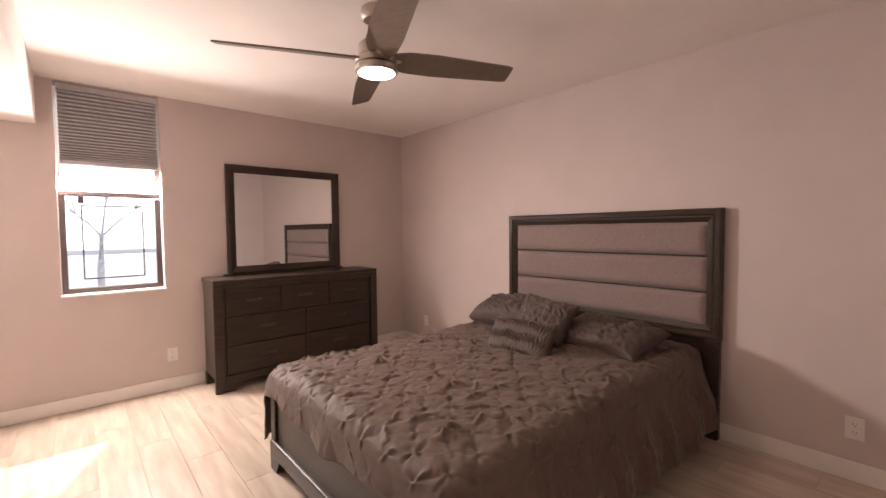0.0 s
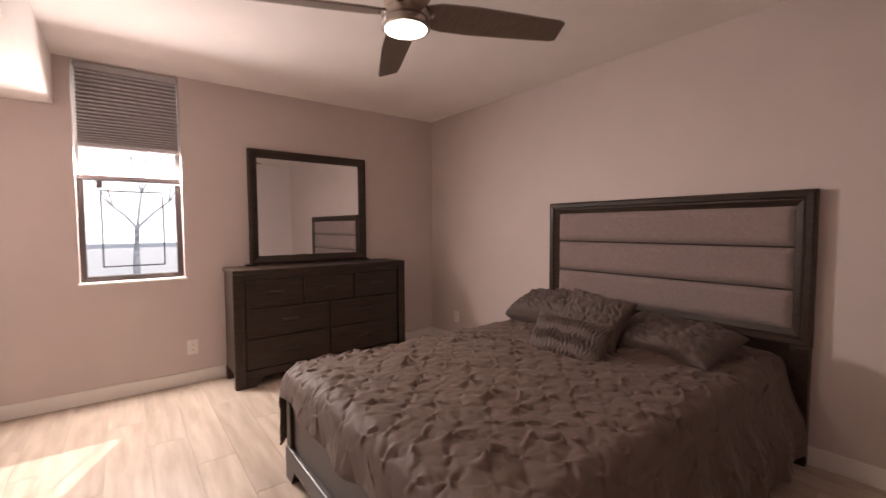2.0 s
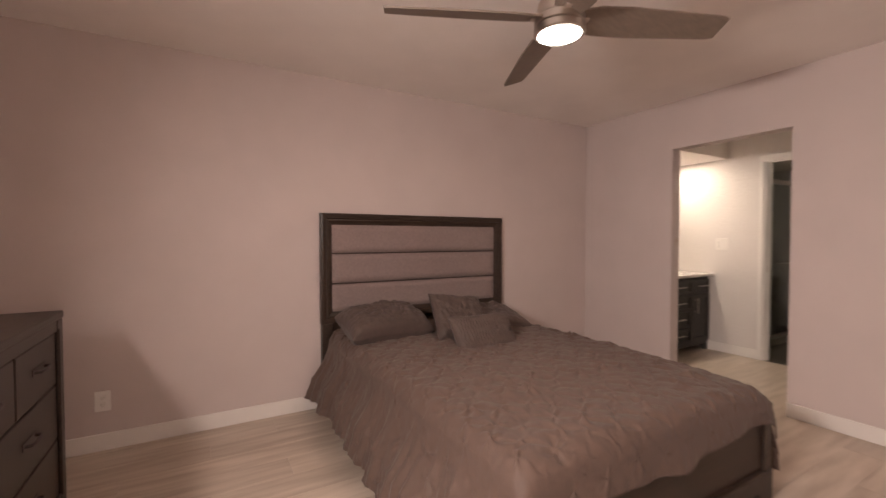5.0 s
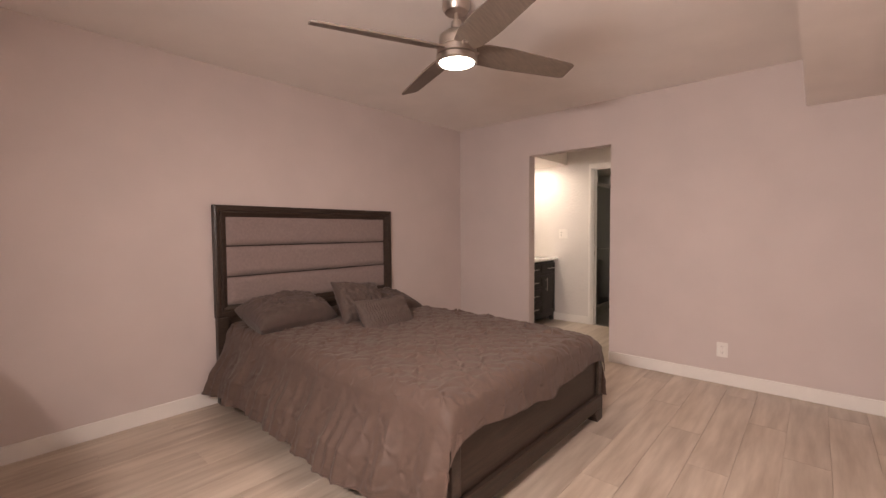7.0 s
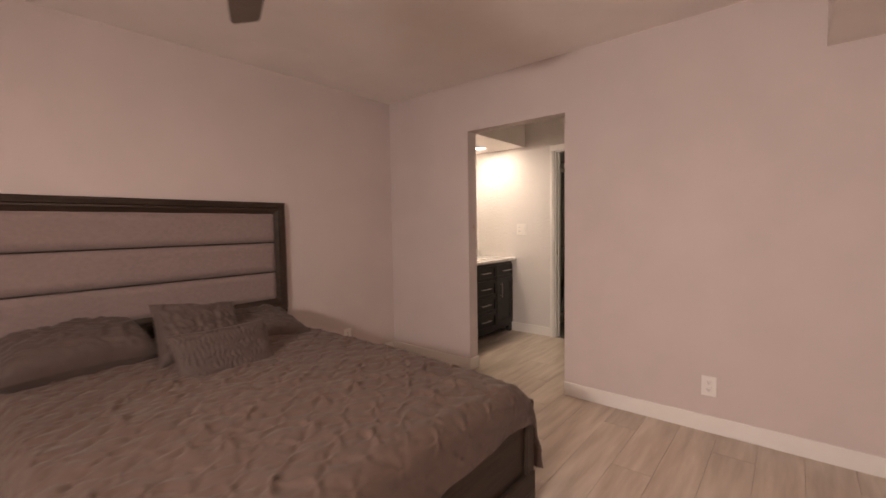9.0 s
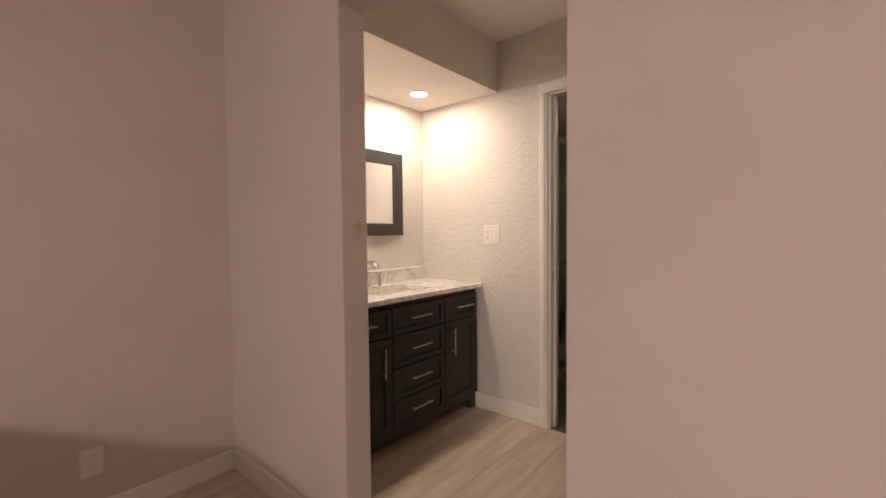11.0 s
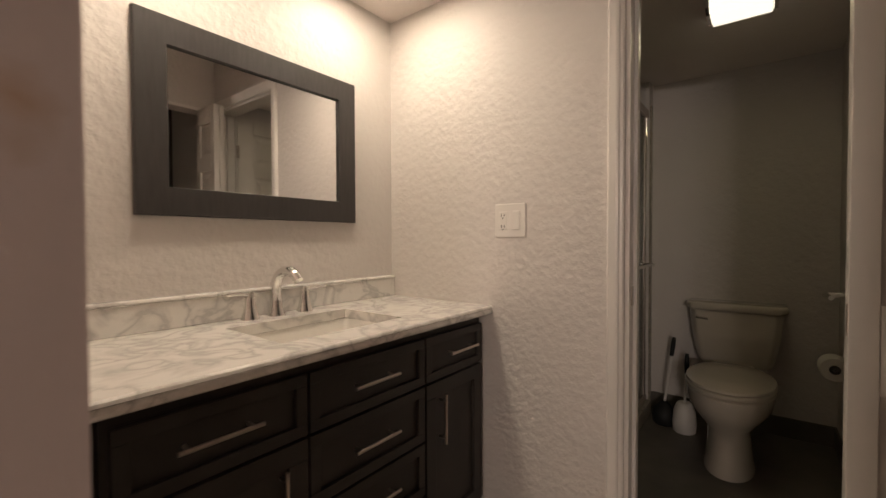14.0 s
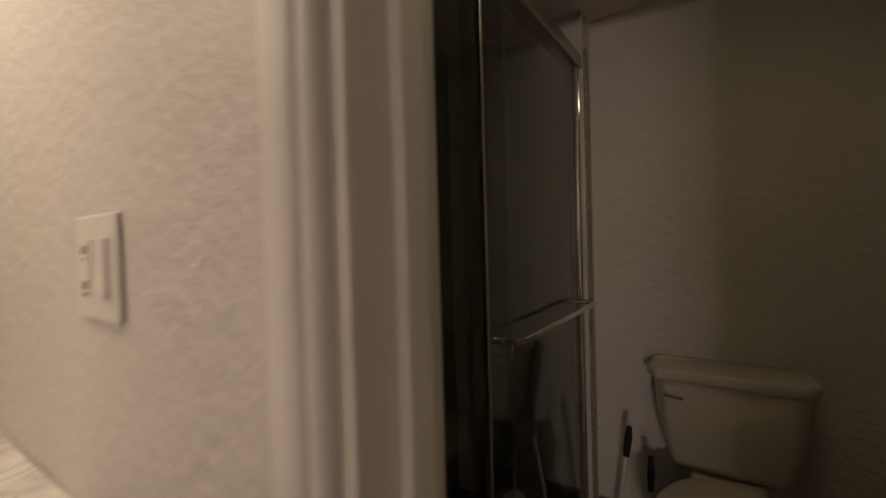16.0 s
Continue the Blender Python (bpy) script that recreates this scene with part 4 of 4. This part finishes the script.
def vanity_mirror():
    x0, x1, z0, z1 = 1.058, 1.822, 1.182, 1.746
    yb = BN - 0.002
    ob = thing("vanity_mirror", ((x0 + x1) / 2, yb, z0), "wall mirror in a wide dark grey frame", "mirror")
    w, d = 0.082, 0.022
    cs = [((x0, z0), (1, 1)), ((x1, z0), (-1, 1)), ((x1, z1), (-1, -1)), ((x0, z1), (1, -1))]
    prof = [(0, 0), (0, d - 0.002), (0.003, d), (w - 0.002, d), (w, d - 0.003), (w, 0)]
    for i in range(4):
        rings = [[(px + sx * u, yb - dd, pz + sz * u) for u, dd in prof] for (px, pz), (sx, sz) in (cs[i], cs[(i + 1) % 4])]
        part("frame_side", loft(rings), MFRAME, ob)
    part("glass", box(x0 + w - 0.004, x1 - w + 0.004, yb - 0.010, yb - 0.004, z0 + w - 0.004, z1 - w + 0.004), MIRROR, ob, "silvered mirror glass")


vanity_mirror()


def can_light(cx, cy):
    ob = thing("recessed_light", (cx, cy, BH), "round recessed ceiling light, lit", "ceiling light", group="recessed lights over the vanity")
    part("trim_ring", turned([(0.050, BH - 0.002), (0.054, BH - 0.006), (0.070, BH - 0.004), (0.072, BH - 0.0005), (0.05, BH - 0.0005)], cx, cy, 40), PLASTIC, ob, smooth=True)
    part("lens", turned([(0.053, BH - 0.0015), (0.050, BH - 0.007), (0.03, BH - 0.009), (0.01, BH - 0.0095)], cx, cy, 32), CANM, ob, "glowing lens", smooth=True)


# The fixture at x 1.12 is likewise added, out of view.
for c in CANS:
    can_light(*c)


# ---- panel door folded back beside the toilet doorway ----
def panel_door(name, hinge, free, h, label, cols=2):
    """A moulded six-panel door leaf from its hinge to its free edge (x, y)."""
    ax = Vector((*free, 0)) - Vector((*hinge, 0))
    Wd = ax.length
    m = Matrix.Translation((*hinge, 0)) @ Matrix.Rotation(math.atan2(ax.y, ax.x), 4, "Z")
    ob = thing(name, (*hinge, 0.012), label, "door")
    def add(nm, bm, material, parent, lbl="", smooth=False):
        bmesh.ops.transform(bm, matrix=m, verts=bm.verts)
        return part(nm, bm, material, parent, lbl, smooth)
    t = 0.017
    add("leaf_core", box(0.004, Wd - 0.004, -t + 0.011, t - 0.011, 0.014, h - 0.002), TDOOR, ob)
    st, mid = 0.115 * Wd / 0.7, 0.10 * Wd / 0.7
    if cols == 1:
        st = mid = 0.05
    cw = (Wd - 2 * st - (mid if cols == 2 else 0)) / cols
    zs = [(0.20, 0.775), (0.968, 1.575), (1.674, 1.89)]
    for x0, x1 in ((0, st), (st + cw, st + cw + mid), (Wd - st, Wd))[:: 1 if cols == 2 else 2]:
        add("stile", box(x0, x1, -t, t, 0.012, h, 0.002), TDOOR, ob)
    prev = 0.012
    for z0, z1 in zs + [(h, h)]:
        for k in range(cols):
            xa = st + k * (cw + mid)
            add("rail", box(xa + 0.0005, xa + cw - 0.0005, -t, t, prev, z0), TDOOR, ob)
        prev = z1
    for z0, z1 in zs:
        for k in range(cols):
            xa = st + k * (cw + mid)
            for s in (-1, 1):
                lev = [(0.0, 0.004), (0.008, t * 0.35), (0.014, 0.0062), (0.020, 0.0062), (0.048, t - 0.003), (0.052, t - 0.003)]
                rings = [[(xa + e, s * dd, z0 + e), (xa + cw - e, s * dd, z0 + e), (xa + cw - e, s * dd, z1 - e), (xa + e, s * dd, z1 - e)] for e, dd in lev]
                add("raised_panel", loft(rings), TDOOR, ob)
    return ob, add, Wd, t


def knob(add, ob, x, z, s, t, material, label):
    bm = bmesh.new()
    rings = []
    for r, d in ((0.018, t), (0.018, t + 0.004), (0.010, t + 0.008), (0.009, t + 0.022), (0.015, t + 0.028), (0.020, t + 0.038), (0.018, t + 0.047), (0.010, t + 0.052), (0.003, t + 0.053)):
        rings.append([(x + r * math.cos(2 * math.pi * k / 24), s * d, z + r * math.sin(2 * math.pi * k / 24)) for k in range(24)])
    add("knob", loft(rings, bm), material, ob, label, True)


leaf, add, wd, th = panel_door("folding_door", (1.948, 1.673), (1.948, 1.930), 2.005, "folded white three-panel door leaf with a round knob", 1)
knob(add, leaf, wd * 0.56, 0.872, 1, th, PLASTIC, "round white knob")
add("latch_plate", box(wd - 0.0005, wd + 0.0012, -0.010, 0.010, 0.895, 0.965), NICKEL, leaf, "metal latch plate")
back_leaf, add, wd, th = panel_door("folding_door", (1.9835, 1.673), (1.9835, 1.928), 2.005, "white door leaf folded flat behind its twin", 1)
leaf2, add, wd, th = panel_door("toilet_door", (BE + 0.11, DY0 + 0.025), (BE + 0.80, 1.815), 2.0, "white panel door opened into the toilet room")
for z in (0.3, 1.0, 1.75):
    add("hinge", box(-0.010, 0.012, 0.012, 0.024, z - 0.045, z + 0.045, 0.002), NICKEL, leaf2)
add("rosette", tube([(wd - 0.065, th, 0.90), (wd - 0.065, th + 0.010, 0.90)], 0.028, 20), CHROME, leaf2, "round chrome rosette", True)
add("lever", tube([(wd - 0.065, th + 0.008, 0.90), (wd - 0.065, th + 0.062, 0.90), (wd - 0.085, th + 0.070, 0.90), (wd - 0.17, th + 0.070, 0.90)], [0.010, 0.010, 0.010, 0.008], 12), CHROME, leaf2, "chrome lever handle", True)


# ---- toilet room ----
def oval(cx, cy, rx, ry, z, n=40, front=0.0):
    pts = []
    for k in range(n):
        a = 2 * math.pi * k / n
        c, s = math.cos(a), math.sin(a)
        x = cx + rx * c * (1 + (front if c < 0 else -front * 0.4) * 1.0)
        pts.append((x, cy + ry * math.copysign(abs(s) ** 0.9, s), z))
    return pts


def toilet():
    cy = 2.205
    ob = thing("toilet", (3.25, cy, 0), "biscuit porcelain two-piece toilet with the lid down", "toilet")
    base = [oval(3.16, cy, 0.215, 0.108, 0.0, front=-0.06), oval(3.16, cy, 0.215, 0.108, 0.02, front=-0.06), oval(3.165, cy, 0.20, 0.098, 0.06, front=-0.05), oval(3.165, cy, 0.19, 0.092, 0.16),
            oval(3.16, cy, 0.20, 0.098, 0.215), oval(3.15, cy, 0.235, 0.135, 0.265), oval(3.14, cy, 0.262, 0.168, 0.315), oval(3.14, cy, 0.272, 0.180, 0.36), oval(3.14, cy, 0.272, 0.181, 0.388), oval(3.14, cy, 0.262, 0.172, 0.396)]
    part("bowl", loft(base), PORC, ob, smooth=True)
    part("rear_deck", box(3.30, 3.64, cy - 0.11, cy + 0.11, 0.20, 0.392, 0.02), PORC, ob, smooth=True)
    part("seat", loft([oval(3.14, cy, 0.258, 0.176, 0.398), oval(3.14, cy, 0.270, 0.186, 0.402), oval(3.14, cy, 0.270, 0.186, 0.414), oval(3.14, cy, 0.262, 0.18, 0.418)]), PORC, ob, smooth=True)
    part("lid", loft([oval(3.145, cy, 0.262, 0.180, 0.4195), oval(3.145, cy, 0.268, 0.185, 0.424), oval(3.145, cy, 0.266, 0.183, 0.434), oval(3.145, cy, 0.245, 0.165, 0.441), oval(3.145, cy, 0.12, 0.08, 0.444)]), PORC, ob, smooth=True)
    for s in (-1, 1):
        part("seat_hinge", box(3.385, 3.42, cy + s * 0.075 - 0.018, cy + s * 0.075 + 0.018, 0.392, 0.432, 0.006), PORC, ob)
    def tankring(w, d, z, xb=3.655):
        return [(xb - d, cy - w * 0.86, z), (xb - d * 0.75, cy - w, z), (xb, cy - w, z), (xb, cy + w, z), (xb - d * 0.75, cy + w, z), (xb - d, cy + w * 0.86, z)]
    bm = loft([tankring(0.165, 0.14, 0.393), tankring(0.178, 0.16, 0.42), tankring(0.205, 0.182, 0.56), tankring(0.218, 0.188, 0.705)])
    bmesh.ops.bevel(bm, geom=bm.edges[:], offset=0.012, segments=3, affect="EDGES", profile=0.5)
    part("tank", bm, PORC, ob, smooth=True)
    bm = loft([tankring(0.226, 0.200, 0.706, 3.660), tankring(0.236, 0.210, 0.716, 3.662), tankring(0.236, 0.210, 0.738, 3.662), tankring(0.226, 0.200, 0.748, 3.658)])
    bmesh.ops.bevel(bm, geom=bm.edges[:], offset=0.005, segments=2, affect="EDGES", profile=0.5)
    part("tank_lid", bm, PORC, ob, smooth=True)
    part("flush_lever", tube([(3.475, cy + 0.175, 0.665), (3.445, cy + 0.175, 0.665), (3.440, cy + 0.12, 0.660)], [0.009, 0.008, 0.006], 10), CHROME, ob, smooth=True)


toilet()


def brush_set():
    x, y = 3.41, 2.432
    ob = thing("toilet_brush", (x, y, 0), "toilet brush in a white round holder beside the toilet", "toilet brush")
    part("holder", turned([(0.052, 0.0), (0.058, 0.006), (0.062, 0.05), (0.056, 0.12), (0.042, 0.16), (0.032, 0.17)], x, y), PLASTIC, ob, smooth=True)
    part("brush_rod", tube([(x, y, 0.16), (x + 0.004, y - 0.004, 0.28), (x + 0.006, y - 0.007, 0.335)], 0.006, 10), PLASTIC, ob, smooth=True)
    part("brush_grip", tube([(x + 0.006, y - 0.007, 0.335), (x + 0.008, y - 0.009, 0.39), (x + 0.009, y - 0.010, 0.45)], [0.010, 0.013, 0.009], 12), RUBBER, ob, "black grip", smooth=True)
    cx, cy = 3.47, 2.545
    p = thing("plunger", (cx, cy, 0), "black rubber plunger with a pale stick", "plunger")
    part("cup", turned([(0.058, 0.0), (0.066, 0.012), (0.068, 0.05), (0.058, 0.09), (0.030, 0.118), (0.014, 0.135)], cx, cy), RUBBER, p, smooth=True)
    part("stick", tube([(cx, cy, 0.13), (cx - 0.02, cy - 0.038, 0.42)], 0.008, 10), PLASTIC, p, smooth=True)
    part("grip", tube([(cx - 0.02, cy - 0.038, 0.42), (cx - 0.026, cy - 0.048, 0.49), (cx - 0.029, cy - 0.053, 0.53)], [0.011, 0.013, 0.009], 12), RUBBER, p, "black grip", smooth=True)


brush_set()


def paper_roll():
    x, y, z = 3.22, TS + 0.064, 0.53
    ob = thing("toilet_paper", (x, y, z), "white toilet paper roll on a wall holder", "toilet paper")
    def ringx(r, xx):
        return [(xx, y + r * math.cos(2 * math.pi * k / 32), z + r * math.sin(2 * math.pi * k / 32)) for k in range(32)]
    part("roll", loft([ringx(0.020, x - 0.050), ringx(0.050, x - 0.050), ringx(0.053, x - 0.045), ringx(0.053, x + 0.045), ringx(0.050, x + 0.05), ringx(0.020, x + 0.05)], cap=False), PAPER, ob, smooth=True)
    part("core", loft([ringx(0.0201, x - 0.049), ringx(0.0201, x + 0.049)]), SLOT, ob)
    part("spindle", tube([(x - 0.06, y, z), (x + 0.075, y, z), (x + 0.085, y - 0.02, z), (x + 0.085, TS, z)], 0.008, 10), CHROME, ob, smooth=True)


paper_roll()


def ceiling_fixture():
    x0, x1, y0, y1 = 2.66, 2.87, 2.06, 2.26
    ob = thing("ceiling_light", (2.765, 2.16, TH), "rectangular lit ceiling light with chrome end clips", "ceiling light")
    part("base_plate", box(x0 - 0.02, x1 + 0.02, y0 - 0.03, y1 + 0.03, TH - 0.02, TH - 0.0005, 0.004), PLASTIC, ob)
    bm = prism([(x0, TH - 0.021), (x0 + 0.012, TH - 0.066), (x0 + 0.05, TH - 0.084), (x1 - 0.05, TH - 0.084), (x1 - 0.012, TH - 0.066), (x1, TH - 0.021)], "y", y0, y1)
    part("diffuser", bm, TLAMP, ob, "glowing frosted diffuser")
    for y in (y0 - 0.018, y1 + 0.002):
        part("end_clip", prism([(x0 + 0.01, TH - 0.021), (x0 + 0.02, TH - 0.062), (x0 + 0.055, TH - 0.078), (x1 - 0.055, TH - 0.078), (x1 - 0.02, TH - 0.062), (x1 - 0.01, TH - 0.021)], "y", y, y + 0.016, 0.003), CHROME, ob)


ceiling_fixture()


def shower():
    ob = thing("shower_door", (2.9, 2.68, 0), "sliding smoked glass shower doors in a chrome frame", "shower door")
    x0, x1, y = BE + 0.102, 3.573, 2.695
    part("curb", box(x0, x1, 2.640, 2.760, 0.0, 0.085, 0.006), STONE, ob, "speckled stone curb")
    part("bottom_track", box(x0, x1, y - 0.028, y + 0.028, 0.0855, 0.115, 0.003), NICKEL, ob)
    part("top_track", box(x0, x1, y - 0.032, y + 0.032, 1.875, 1.925, 0.005), NICKEL, ob)
    for a, b in ((x0, x0 + 0.028), (x1 - 0.028, x1)):
        part("wall_jamb", box(a, b, y - 0.026, y + 0.026, 0.1155, 1.8745, 0.003), CHROME, ob)
    for a, b, yy in ((x0 + 0.03, 2.93, y + 0.012), (2.74, x1 - 0.03, y - 0.014)):
        p = part("glass_panel", box(a, b, yy - 0.003, yy + 0.003, 0.118, 1.873), SGLASS, ob, "smoked glass panel")
        for c in (a, b - 0.012):
            part("panel_edge", box(c, c + 0.012, yy - 0.008, yy + 0.008, 0.118, 1.873, 0.002), NICKEL, p)
    yy = y - 0.014
    bar = [(2.79, yy - 0.002, 0.955), (2.79, yy - 0.055, 0.955), (2.815, yy - 0.068, 0.955), (3.48, yy - 0.068, 0.955), (3.505, yy - 0.055, 0.955), (3.505, yy - 0.002, 0.955)]
    part("towel_bar", tube(bar, 0.009, 12), CHROME, ob, "chrome towel bar", smooth=True)
    t = thing("shower_trim", (3.62, TN, 0), "speckled stone edging at the shower end wall", "trim", kind="structure")
    part("edging", box(3.576, 3.612, TN - 0.012, TN - 0.001, 0, TH - 0.15, 0.002), STONE, t)


shower()


# ---- floor planks ----
def planks():
    floor = bpy.data.objects["floor"]
    rng = random.Random(11)
    pitch, L, gap = 0.190, 1.22, 0.0012
    meshes = {}
    def plank(x0, x1, y0, y1):
        key = (round(x1 - x0, 3), round(y1 - y0, 3))
        if key not in meshes:
            me = bpy.data.meshes.new("plank")
            bm = bmesh.new()
            a, b, c = key[0] / 2 - gap / 2, key[1] / 2 - gap / 2, 0.0009
            lo = [bm.verts.new(p) for p in ((-a, -b, -0.006), (a, -b, -0.006), (a, b, -0.006), (-a, b, -0.006))]
            mi = [bm.verts.new(p) for p in ((-a, -b, -0.001), (a, -b, -0.001), (a, b, -0.001), (-a, b, -0.001))]
            hi = [bm.verts.new(p) for p in ((-a + c, -b + c, 0), (a - c, -b + c, 0), (a - c, b - c, 0), (-a + c, b - c, 0))]
            bm.faces.new(hi)
            for r, s in ((lo, mi), (mi, hi)):
                for k in range(4):
                    bm.faces.new((r[k], r[(k + 1) % 4], s[(k + 1) % 4], s[k]))
            bm.to_mesh(me)
            bm.free()
            me.materials.append(TILE)
            meshes[key] = me
        ob = new("plank", meshes[key])
        ob.location = ((x0 + x1) / 2, (y0 + y1) / 2, 0)
        ob.parent = floor
    y = 1.138 - 7 * pitch
    row = 0
    while y < N:
        ya, yb = max(y, S), min(y + pitch, N)
        right = BE if yb > 0.42 else E
        x = -1.25 - 3 * L + (0.44 if row % 3 == 1 else 0.84 if row % 3 == 2 else 0.0) 
        while x < right:
            xa, xb = max(x, W), min(x + L, right)
            if xb - xa > 0.02 and yb - ya > 0.02:
                plank(xa, xb, ya, yb)
            x += L
        y += pitch
        row += 1


planks()
